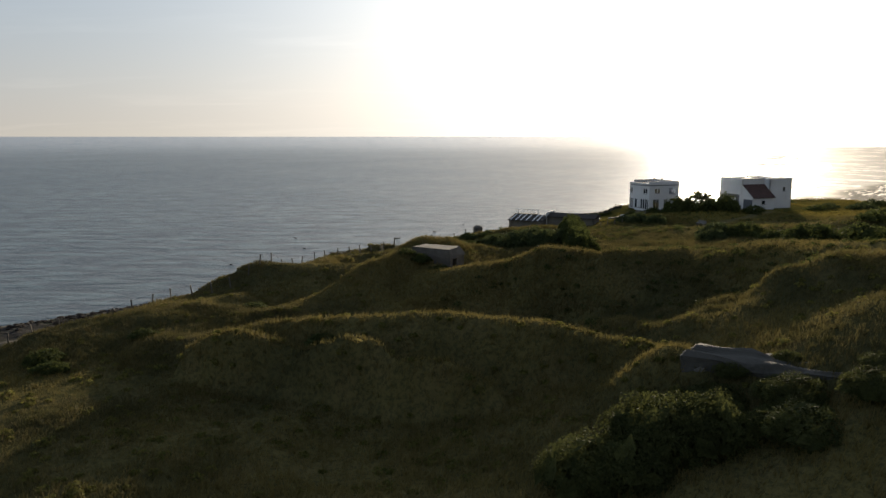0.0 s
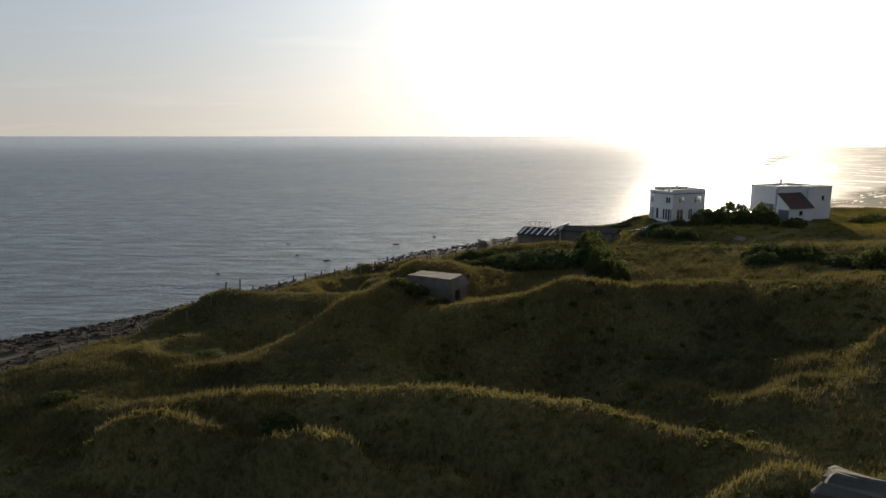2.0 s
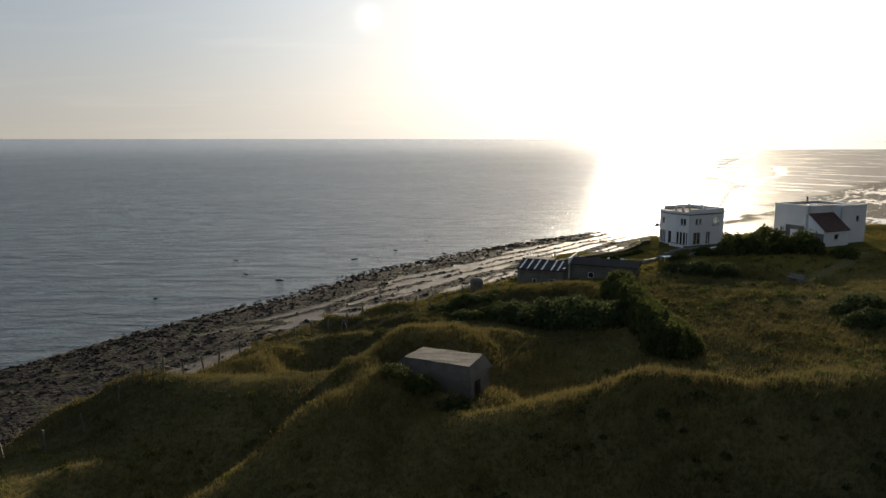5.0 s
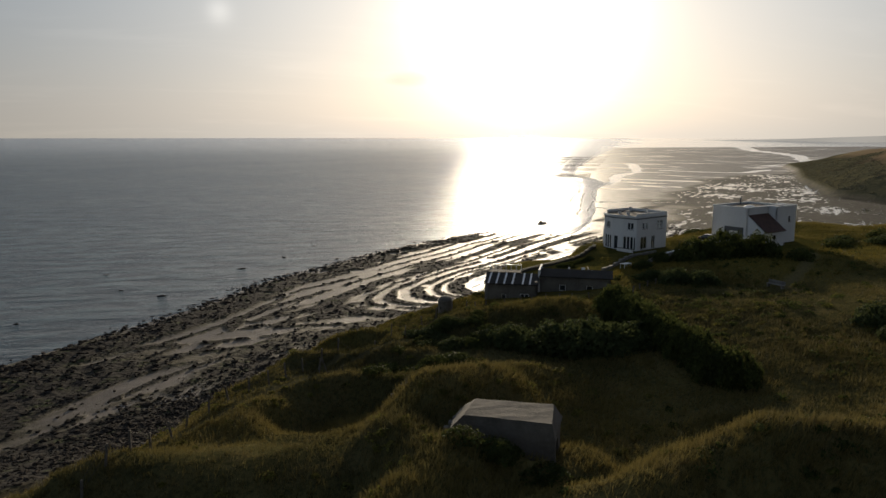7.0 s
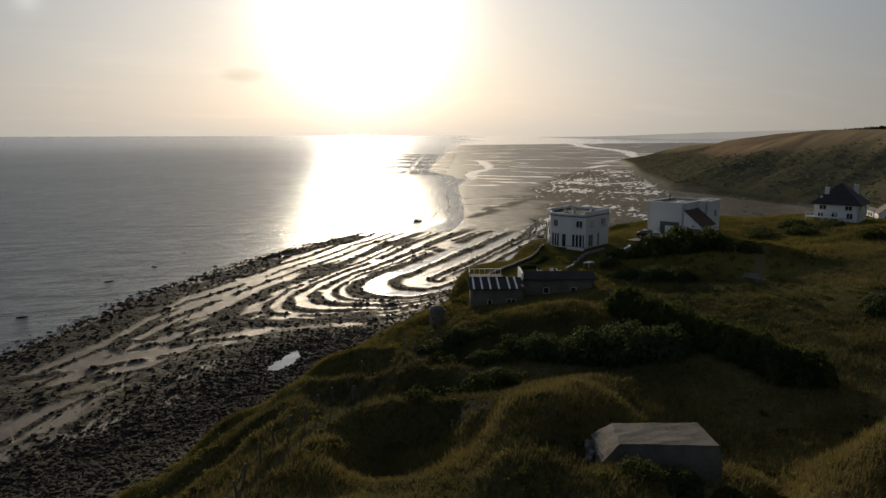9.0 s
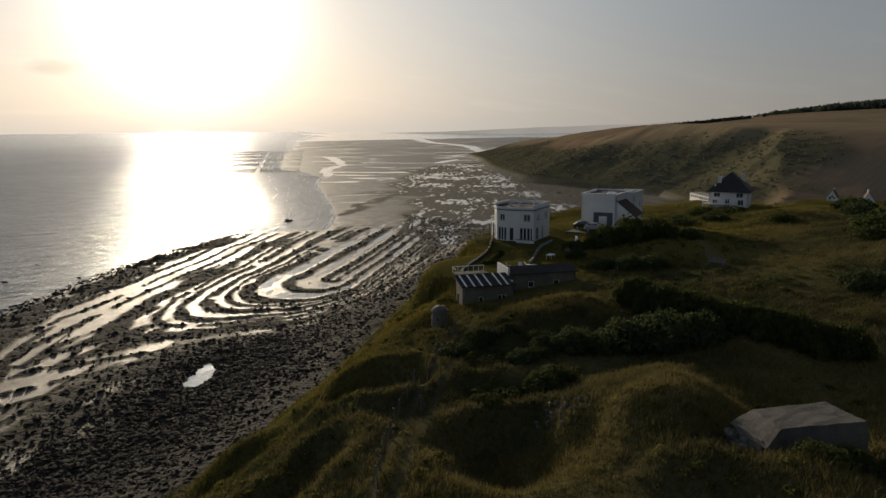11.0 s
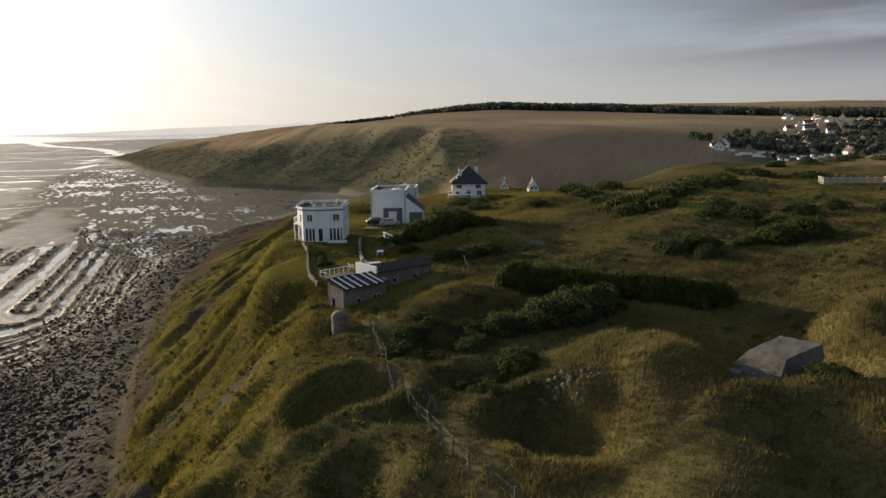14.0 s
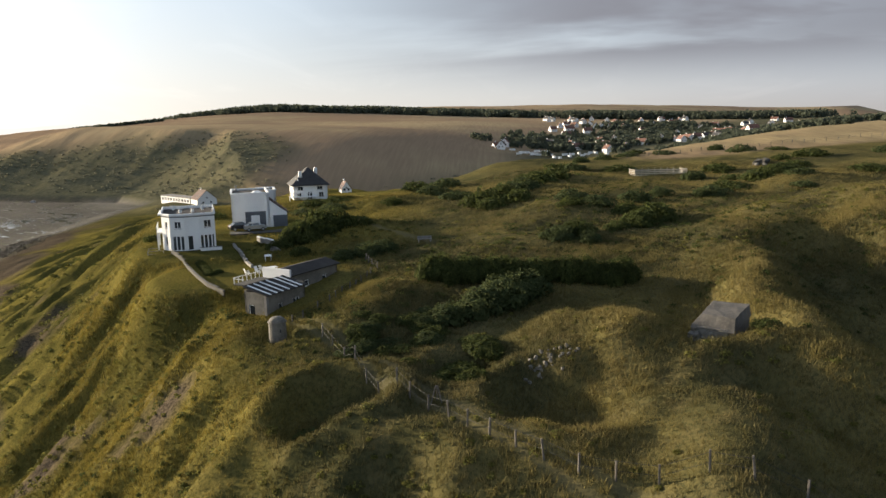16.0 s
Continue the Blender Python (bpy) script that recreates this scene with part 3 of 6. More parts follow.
    bare = np.maximum(bare, foot)
    crag = np.exp(-(np.hypot(0.75 * (x - 0.7), y - 143.2) / 3.0) ** 4)  # a crag that breaks out of the turf
    z = z + crag * (0.8 * fractal(x, y, 1.7, 171, 3) - 0.5)
    bare = np.maximum(bare, crag)
    return z, rock * (1 - on), sand, field * on, np.clip(path, 0, 1) * on, bare, film * (1 - on), flats * (1 - on)


def height(x, y):
    return float(land(np.array([x]), np.array([y]))[0][0])


def spread(start, fine, end, limit, grow=1.05):
    """Coordinates: fine stretches (from, to, step) in the middle, growing steps outside."""
    mid = [fine[0][0]]
    for lo, hi, d in fine:
        mid += list(np.linspace(lo, hi, int(round((hi - lo) / d)) + 1)[1:])
    d, right = fine[-1][2], [mid[-1]]
    while right[-1] < limit:
        d *= grow
        right.append(right[-1] + d)
    d, left = fine[0][2], [mid[0]]
    while left[-1] > -limit:
        d *= grow
        left.append(left[-1] - d)
    return np.array(left[:0:-1] + mid + right[1:])


def mesh_from(name, verts, faces, mat, smooth=False):
    """faces: an array of equal polygons."""
    faces = np.asarray(faces, np.int32)
    me = bpy.data.meshes.new(name)
    me.vertices.add(len(verts))
    me.vertices.foreach_set("co", np.asarray(verts, np.float32).ravel())
    k = faces.shape[1]
    me.loops.add(faces.size)
    me.loops.foreach_set("vertex_index", faces.ravel())
    me.polygons.add(len(faces))
    me.polygons.foreach_set("loop_start", np.arange(0, faces.size, k, dtype=np.int32))
    me.polygons.foreach_set("use_smooth", np.full(len(faces), smooth))
    me.update(calc_edges=True)
    me.materials.append(mat)
    return me


gx = spread(0, [(-130, -62, 1.1), (-62, 80, 0.7), (80, 180, 1.1), (180, 430, 2.6), (430, 1100, 7.5)], 0, 4900, 1.055)
gy = spread(0, [(24, 170, 0.7), (170, 420, 1.1), (420, 660, 3.2), (660, 1300, 7.5)], 0, 4900, 1.055)
X, Y = np.meshgrid(gx, gy)
Z, *zones = land(X, Y)
idx = np.arange(X.size).reshape(X.shape)
quads = np.stack([idx[:-1, :-1], idx[:-1, 1:], idx[1:, 1:], idx[1:, :-1]], -1).reshape(-1, 4)
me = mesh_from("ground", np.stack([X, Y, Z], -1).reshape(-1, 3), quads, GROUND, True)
for name, values in zip(("rock", "sand", "field", "path", "bare", "film", "flats"), zones):
    me.attributes.new(name, "FLOAT", "POINT").data.foreach_set("value", values.ravel().astype(np.float32))
ground = tagged(new("ground", me), "grassy dune cliff top above a rocky tidal shore", "ground", kind="structure")

# the sea: one sheet, which the earth's curve is left out of and the horizon closed at its rim
sx = spread(0, [(-200, 1100, 10)], 0, 4900, 1.12)
SX, SY = np.meshgrid(sx, sx)
SZ = 30.0 * step(2600, 4900, np.maximum(np.abs(SX), np.abs(SY)))
idx = np.arange(SX.size).reshape(SX.shape)
quads = np.stack([idx[:-1, :-1], idx[:-1, 1:], idx[1:, 1:], idx[1:, :-1]], -1).reshape(-1, 4)
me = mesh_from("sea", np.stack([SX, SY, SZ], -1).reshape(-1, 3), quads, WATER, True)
me.attributes.new("calm", "FLOAT", "POINT").data.foreach_set("value", step(-12, 14, along(SHORE, SX, SY)[0]).ravel().astype(np.float32))
tagged(new("sea", me), "calm grey-green sea with small ripples", "sea", kind="structure")

# the hazy coast beyond the bay: a plain far backdrop, haze put into its glowing colour
def backdrop():
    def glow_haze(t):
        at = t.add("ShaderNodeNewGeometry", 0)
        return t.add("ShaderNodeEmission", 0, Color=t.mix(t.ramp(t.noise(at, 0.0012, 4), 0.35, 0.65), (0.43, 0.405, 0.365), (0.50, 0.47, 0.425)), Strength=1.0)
    az = np.radians(np.linspace(34, 72, 90))
    top = 20 + (34 + 22 * fractal(az * 900, az * 0, 170, 3, 4) + 22 * np.sin((az - az[0]) / (az[-1] - az[0]) * np.pi)) * step(34, 58, np.degrees(az)) * step(72, 62, np.degrees(az))
    x, y = 4750 * np.sin(az), 4750 * np.cos(az)
    lo, hi = np.stack([x, y, x * 0 - 20], 1), np.stack([x * 1.02, y * 1.02, top], 1)
    i = np.arange(89)
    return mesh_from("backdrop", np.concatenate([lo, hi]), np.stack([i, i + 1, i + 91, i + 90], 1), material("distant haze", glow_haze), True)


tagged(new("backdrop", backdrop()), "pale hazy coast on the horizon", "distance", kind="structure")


# ---------------------------------------------------------------- building blocks
def part(name, bm, mat, parent, label=""):
    """Link a bmesh as one mesh object under a thing or a part."""
    me = bpy.data.meshes.new(name)
    bm.to_mesh(me)
    bm.free()
    me.materials.append(mat)
    ob = new(name, me)
    ob.parent = parent
    return tagged(ob, label)


def thing(name, m, label, category, group=""):
    ob = new(name)
    ob.empty_display_size = 0.3
    ob.matrix_world = m
    return tagged(ob, label, category, group)


def box(bm, x0, y0, z0, x1, y1, z1, bevel=0.0, turn=None):
    m = Matrix.Translation(((x0 + x1) / 2, (y0 + y1) / 2, (z0 + z1) / 2)) @ Matrix.Diagonal((x1 - x0, y1 - y0, z1 - z0, 1))
    made = bmesh.ops.create_cube(bm, size=1, matrix=turn @ m if turn else m)
    if bevel:
        edges = {e for v in made["verts"] for e in v.link_edges}
        bmesh.ops.bevel(bm, geom=list(edges), offset=bevel, segments=1, affect="EDGES")
    return bm


def boxed(*args, **more):
    return box(bmesh.new(), *args, **more)


def prism(points, z0, z1, bm=None):
    """An upright body over a plan polygon."""
    bm = bm or bmesh.new()
    lo, hi = [bm.verts.new((x, y, z0)) for x, y in points], [bm.verts.new((x, y, z1)) for x, y in points]
    bm.faces.new(lo[::-1])
    bm.faces.new(hi)
    for i in range(len(points)):
        j = (i + 1) % len(points)
        bm.faces.new((lo[i], lo[j], hi[j], hi[i]))
    bmesh.ops.recalc_face_normals(bm, faces=bm.faces)
    return bm


def solid(verts, faces):
    bm = bmesh.new()
    vs = [bm.verts.new(v) for v in verts]
    for f in faces:
        bm.faces.new([vs[i] for i in f])
    bmesh.ops.recalc_face_normals(bm, faces=bm.faces)
    return bm


def cylinder(bm, r, h, at, segs=10, r2=None, axis="Z"):
    turn = {"Z": Matrix(), "X": pose(0, 0, 0, 0, 90, 0), "Y": pose(0, 0, 0, 90, 0, 0)}[axis]
    bmesh.ops.create_cone(bm, cap_ends=True, segments=segs, radius1=r, radius2=r if r2 is None else r2, depth=h, matrix=Matrix.Translation(at) @ turn)
    return bm


CLEAR = material("clear window glass", lambda t: t.add("ShaderNodeMixShader", 0, i0=0.3, i1=t.add("ShaderNodeBsdfTransparent", 0, Color=(0.75, 0.78, 0.8)),
                                                        i2=t.add("ShaderNodeBsdfGlossy", 0, Color=(0.9, 0.9, 0.9), Roughness=0.03)))


def facade(parent, p, q, z0, z1, openings, mat, thick=0.3, pane=GLASS, frame_mat=WHITE_PAINT):
    """A wall from plan point p to q (outer face to the right of the run) with real openings: (x0, x1, z0, z1, kind)."""
    p, q = Vector((*p, 0)), Vector((*q, 0))
    run = (q - p).normalized()
    m = Matrix.Translation(p) @ Matrix.Rotation(math.atan2(run.y, run.x), 4, "Z")
    length = (q - p).length
    xs = sorted({0, length, *(v for o in openings for v in o[:2])})
    zs = sorted({z0, z1, *(v for o in openings for v in o[2:4])})
    bm = bmesh.new()
    for xa, xb in zip(xs, xs[1:]):
        low = None
        for za, zb in zip(zs, zs[1:]):
            hole = any(o[0] <= xa and xb <= o[1] and o[2] <= za and zb <= o[3] for o in openings)
            if not hole and low is None:
                low = za
            if low is not None and (hole or zb == z1):
                box(bm, xa, 0, low, xb, thick, za if hole else zb)
                low = None
    bmesh.ops.remove_doubles(bm, verts=bm.verts, dist=0.001)
    wall = part("wall", bm, mat, parent)
    wall.matrix_local = m
    for x0, x1, a, b, kind in openings:
        name, wm = {"w": ("window", frame_mat), "d": ("door", frame_mat), "g": ("garage_door", GREY_DOOR), "p": ("porch_panel", GREY_DOOR)}[kind]
        if kind in "gp":
            bm = bmesh.new()
            n_boards = 5
            for i in range(n_boards):
                za = a + (b - a) * i / n_boards
                box(bm, x0, 0.12, za + 0.015, x1, 0.2, za + (b - a) / n_boards - 0.015, 0.01)
            box(bm, x0, 0.17, a, x1, 0.23, b)
            ob = part(name, bm, wm, parent, "grey sectional garage door" if kind == "g" else "grey timber panelling of the porch")
            ob.matrix_local = m
            continue
        w, bm = 0.07, bmesh.new()
        for c in ((x0, 0.08, a, x0 + w, 0.16, b), (x1 - w, 0.08, a, x1, 0.16, b), (x0 + w, 0.08, a, x1 - w, 0.16, a + w), (x0 + w, 0.08, b - w, x1 - w, 0.16, b)):
            box(bm, *c)
        if x1 - x0 > 1.0:
            box(bm, (x0 + x1) / 2 - 0.04, 0.08, a + w, (x0 + x1) / 2 + 0.04, 0.16, b - w)
        window = part(name, bm, wm, parent)
        window.matrix_local = m
        part("pane", boxed(x0 + w, 0.11, a + w, x1 - w, 0.13, b - w), pane, window, "dark reflecting pane")
        if kind == "w":
            part("sill", boxed(x0 - 0.06, -0.06, a - 0.07, x1 + 0.06, 0.1, a, 0.01), STONE, window)
    return wall


# ---------------------------------------------------------------- the two white houses on the cliff
DARK_TRIM = simple("slate-grey trim", (0.11, 0.115, 0.125), 0.7, 0.2)


def bow_house():
    h = thing("white_house", pose(40.3, 160.2, 31.95, 0, 0, -67.3) @ Matrix.Diagonal((0.92, 0.92, 1, 1)), "white rendered two-storey house with flat roof and parapet", "house")
    plan = [(-0.7, 9.2), (-0.7, 2.6), (0.6, 0.5), (2.9, -0.15), (5.3, 0.0), (7.8, 0.6), (7.9, 9.2)]
    top, floor2 = 5.5, 2.75
    up, low = (3.35, 4.75), (0.25, 2.3)
    holes = [
        [(1.0, 2.2, *low, "w"), (3.6, 4.8, *low, "w"), (1.0, 2.4, *up, "w"), (3.8, 5.0, *up, "w")],
        [(0.9, 1.6, 0.9, 2.25, "w"), (1.1, 1.8, 3.55, 4.55, "w")],
        [(0.35, 0.95, 0.1, 2.35, "d"), (1.0, 1.6, 0.1, 2.35, "d"), (1.65, 2.25, 0.1, 2.35, "d"), (0.75, 1.85, 3.5, 4.6, "w")],
        [(0.45, 1.3, 0.1, 2.35, "d")],
        [(0.05, 0.62, 0.1, 2.35, "d"), (0.7, 1.27, 0.1, 2.35, "d"), (1.35, 1.92, 0.1, 2.35, "d"), (1.98, 2.5, 0.1, 2.35, "d"), (0.75, 1.95, 3.5, 4.65, "w")],
        [(1.2, 3.0, *low, "w"), (4.3, 5.4, *low, "w"), (1.6, 2.3, 3.6, 4.6, "w"), (2.5, 3.1, 3.6, 4.6, "w"), (5.7, 7.6, *up, "w")],
        [(0.6, 2.4, *up, "w"), (3.6, 4.6, *up, "w"), (5.8, 7.0, *up, "w"), (2.0, 3.4, *low, "w")]]
    for i in range(7):
        facade(h, plan[i], plan[(i + 1) % 7], 0, top, holes[i], RENDER_WHITE, pane=CLEAR if i in (0, 5, 6) else GLASS)
    def ring(grow):
        c = (3.6, 4.6)
        return [(c[0] + (x - c[0]) * (1 + grow / 4), c[1] + (y - c[1]) * (1 + grow / 4.6)) for x, y in plan]
    part("floor_slab", prism(ring(-0.35), floor2 - 0.15, floor2 + 0.05), STONE, h)
    part("cornice", prism(ring(0.14), top, top + 0.16), RENDER_WHITE, h)
    part("band", prism(ring(0.04), top - 0.28, top - 0.12), DARK_TRIM, h, "dark band under the cornice")
    part("plinth", prism(ring(0.05), -0.7, 0.08), DARK_TRIM, h)
    part("roof", prism(ring(-0.25), top + 0.16, top + 0.22), DARK_ROOF, h, "dark flat bitumen roof")
    for i in range(7):
        a, b = Vector((*ring(0.0)[i], 0)), Vector((*ring(0.0)[(i + 1) % 7], 0))
        run = b - a
        tall = 0.5 if i in (0, 5, 6) else 0.1
        bm = boxed(0, 0.02, 0, run.length, 0.24, tall, 0.02)
        ob = part("parapet", bm, RENDER_WHITE, h)
        ob.matrix_local = Matrix.Translation(a + Vector((0, 0, top + 0.16))) @ Matrix.Rotation(math.atan2(run.y, run.x), 4, "Z")
    for x, y, r, k in ((2.4, 2.6, 0.28, 0.5), (4.4, 2.4, 0.28, 0.55), (1.2, 7.2, 0.22, 0.7), (6.0, 5.6, 0.2, 0.9)):
        chim = part("vent", cylinder(bmesh.new(), r, k, (x, y, top + 0.22 + k / 2), 12), RENDER_WHITE, h, "small white roof vent")
        part("cap", cylinder(bmesh.new(), r * 1.25, 0.08, (x, y, top + 0.26 + k), 12), STONE, chim)
    # balcony and terrace on the sea side
    balcony = part("balcony", boxed(-1.6, 2.9, 2.6, -0.7, 8.6, 2.78, 0.02), RENDER_WHITE, h, "white balcony slab with rails")
    for i in range(8):
        y = 2.95 + i * 0.8
        part("baluster", boxed(-1.58, y - 0.03, 2.78, -1.52, y + 0.03, 3.68), WHITE_PAINT, balcony)
    part("handrail", boxed(-1.6, 2.9, 3.68, -1.5, 8.6, 3.76), WHITE_PAINT, balcony)
    for y in (3.0, 8.4):
        part("pillar", boxed(-1.58, y - 0.12, 0, -1.34, y + 0.12, 2.6, 0.01), RENDER_WHITE, h)
    part("canopy", boxed(-1.2, 2.4, top - 0.02, -0.6, 9.0, top + 0.14, 0.02), RENDER_WHITE, h, "white roof overhang over the balcony")
    part("front_step", prism([(0.4, -0.6), (5.0, -1.2), (8.6, -0.5), (8.2, 0.6), (2.9, -0.1), (0.6, 0.5)], -0.6, 0.02), STONE, h)
    low_wall = part("terrace_wall", boxed(5.2, -1.5, -0.5, 8.6, -1.3, 0.55, 0.02), RENDER_WHITE, h)
    part("coping", boxed(5.1, -1.55, 0.55, 8.7, -1.25, 0.63), STONE, low_wall)
    return h


def garage_house():
    h = thing("garage_house", pose(60.0, 157.0, 32.55, 0, 0, -70), "white modern house with grey porch and tiled garage wing", "house")
    top = 6.3
    facade(h, (0, 0), (6.6, 0), 0, top - 0.2, [(2.3, 5.9, 0.05, 3.0, "p")], RENDER_WHITE)
    facade(h, (6.6, 0), (6.6, 10.2), 0, top, [], RENDER_WHITE)
    facade(h, (6.6, 10.2), (0, 10.2), 0, top, [(1.0, 2.4, 3.4, 4.8, "w"), (4.0, 5.4, 3.4, 4.8, "w")], RENDER_WHITE)
    facade(h, (0, 10.2), (0, 0), 0, top - 0.2, [(1.2, 3.2, 0.3, 2.4, "w"), (4.4, 6.0, 0.3, 2.4, "w"), (7.2, 9.0, 0.3, 2.4, "w"),
                                             (1.2, 3.2, 3.3, 4.9, "w"), (4.4, 6.0, 3.3, 4.9, "w"), (7.2, 9.0, 3.3, 4.9, "w")], RENDER_WHITE)
    # the block set back beside the garage wing
    facade(h, (6.6, 5.8), (8.2, 5.8), 0, top, [], RENDER_WHITE)
    facade(h, (8.2, 5.8), (8.2, 11.8), 0, top, [(3.6, 4.4, 3.6, 4.6, "w")], RENDER_WHITE)
    facade(h, (8.2, 11.8), (4.6, 11.8), 0, top, [], RENDER_WHITE)
    facade(h, (4.6, 11.8), (4.6, 10.2), 0, top, [], RENDER_WHITE)
    part("back_roof", boxed(6.7, 6.1, top - 0.25, 7.9, 11.5, top - 0.17), DARK_ROOF, h, "dark flat roof of the block behind")
    for c in ((6.7, 5.72, 8.28, 6.1), (7.9, 6.1, 8.28, 11.88), (4.6, 11.5, 7.9, 11.88)):
        part("parapet", boxed(c[0], c[1], top - 0.2, c[2], c[3], top + 0.12, 0.02), RENDER_WHITE, h)
    part("white_door", boxed(3.3, 0.04, 0.05, 4.8, 0.12, 2.3, 0.01), WHITE_PAINT, h, "white entrance door in the grey porch")
    part("roof", boxed(0.28, 0.28, top - 0.25, 6.32, 9.92, top - 0.17), DARK_ROOF, h, "dark flat roof")
    for c in ((-0.08, -0.08, 6.7, 0.28), (-0.08, 9.92, 6.7, 10.28), (-0.08, 0.28, 0.28, 9.92), (6.32, 0.28, 6.7, 9.92)):
        part("parapet", boxed(c[0], c[1], top - 0.2, c[2], c[3], top + 0.12, 0.02), RENDER_WHITE, h)
    dome = part("skylight", cylinder(bmesh.new(), 0.95, 0.3, (4.6, 3.4, top), 16, 0.6), WHITE_PAINT, h, "white domed skylight")
    part("base", cylinder(bmesh.new(), 1.05, 0.14, (4.6, 3.4, top - 0.16), 16), RENDER_WHITE, dome)
    flue = part("flue", cylinder(bmesh.new(), 0.13, 1.0, (1.0, 6.4, top + 0.4), 10), GREY_DOOR, h, "thin grey metal flue")
    part("cowl", cylinder(bmesh.new(), 0.2, 0.12, (1.0, 6.4, top + 0.95), 10), GREY_DOOR, flue)
    # garage wing with a lean-to roof
    wing, eave, ridge = 9.7, 2.55, 5.0
    wall = part("wing_wall", solid([(6.6, 0.02, 0), (wing, 0.02, 0), (wing, 0.02, eave), (6.6, 0.02, ridge), (6.6, 0.3, 0), (wing, 0.3, 0), (wing, 0.3, eave), (6.6, 0.3, ridge)],
                                    [(0, 1, 2, 3), (7, 6, 5, 4), (0, 3, 7, 4), (1, 5, 6, 2), (3, 2, 6, 7), (0, 4, 5, 1)]), RENDER_WHITE, h, "sloping white gable of the garage")
    part("garage_door", boxed(7.2, -0.03, 0.05, 9.7, 0.02, 2.15, 0.01), GREY_DOOR, wall, "dark grey garage door")
    facade(h, (wing, 0.3), (wing, 5.8), 0, eave, [(2.2, 3.2, 1.1, 2.0, "w")], RENDER_WHITE)
    part("wing_back", boxed(6.6, 5.5, 0, wing - 0.3, 5.8, eave), RENDER_WHITE, h)
    length = math.hypot(wing + 0.25 - 6.6, ridge - eave + 0.15)
    tilt = math.degrees(math.atan2(ridge - eave + 0.15, wing + 0.25 - 6.6))
    roof = part("lean_to_roof", boxed(0, 0, -0.08, length, 5.7, 0.02), DARK_ROOF, h, "dark brown tiled lean-to roof")
    roof.matrix_local = pose(6.62, 0.1, ridge + 0.12, 0, tilt, 0)
    for row in range(12):
        bm = boxed(row * length / 12, -0.05, 0.02 + 0.004, (row + 1) * length / 12 + 0.04, 5.75, 0.06)
        part("tile_course", bm, BROWN_TILE, roof)
    part("paving", boxed(-0.5, -6.5, -0.3, 10.8, 0, 0.04), ASPHALT, h, "dark worn asphalt drive")
    return h


bow_house()
garage_house()


def villa():
    h = thing("villa", pose(108.2, 158.8, 32.4, 0, 0, -68), "white villa with steep dark slate hipped roof", "house")
    w, d, e = 8.4, 8.4, 3.8
    holes = [(0.8, 1.9, 0.8, 2.0, "w"), (3.4, 4.6, 0.3, 2.1, "d"), (6.2, 7.4, 0.8, 2.0, "w"), (1.0, 2.4, 2.55, 3.5, "w"), (5.8, 7.2, 2.55, 3.5, "w")]
    for p, q in (((0, 0), (w, 0)), ((w, 0), (w, d)), ((w, d), (0, d)), ((0, d), (0, 0))):
        facade(h, p, q, -0.5, e, holes, RENDER_WHITE)
    o = 0.55
    roof = solid([(-o, -o, e), (w + o, -o, e), (w + o, d + o, e), (-o, d + o, e), (w / 2, d / 2 - 0.7, e + 4.3), (w / 2, d / 2 + 0.7, e + 4.3), (-o, -o, e - 0.15), (w + o, -o, e - 0.15), (w + o, d + o, e - 0.15), (-o, d + o, e - 0.15)],
                 [(0, 1, 4), (1, 2, 5, 4), (2, 3, 5), (3, 0, 4, 5), (6, 9, 8, 7), (0, 6, 7, 1), (1, 7, 8, 2), (2, 8, 9, 3), (3, 9, 6, 0)])
    part("roof", roof, SLATE, h, "steep dark slate hipped roof")
    for x, y, k in ((2.0, 1.6, 3.4), (w - 1.9, d - 2.2, 3.9)):
        stack = part("chimney", boxed(x - 0.4, y - 0.4, e, x + 0.4, y + 0.4, e + k, 0.02), RENDER_WHITE, h, "white chimney stack")
        part("pot", cylinder(bmesh.new(), 0.15, 0.4, (x, y, e + k + 0.2), 8), RED_TILE, stack)
    dormer = part("dormer", solid([(0.1, 0.5, e + 0.4), (1.5, 0.5, e + 0.4), (0.8, 0.5, e + 1.6), (0.1, 2.4, e + 0.4), (1.5, 2.4, e + 0.4), (0.8, 2.4, e + 1.6)],
                                  [(0, 1, 2), (3, 5, 4), (0, 2, 5, 3), (1, 4, 5, 2), (0, 3, 4, 1)]), WHITE_PAINT, h, "small white triangular dormer")
    dormer.location.x = 0.4
    part("veranda", boxed(-1.2, -1.6, 0.9, 5.6, 0, 1.1), RENDER_WHITE, h, "white raised veranda")
    for x in (-1.1, 2.1, 5.3):
        part("pillar", boxed(x - 0.12, -1.5, -0.6, x + 0.12, -1.26, 0.9), RENDER_WHITE, h)
    for i in range(8):
        part("veranda_post", boxed(-1.15 + i * 0.95, -1.55, 1.1, -1.05 + i * 0.95, -1.45, 1.95), WHITE_PAINT, h)
    part("veranda_rail", boxed(-1.2, -1.56, 1.95, 5.65, -1.44, 2.05), WHITE_PAINT, h)


villa()


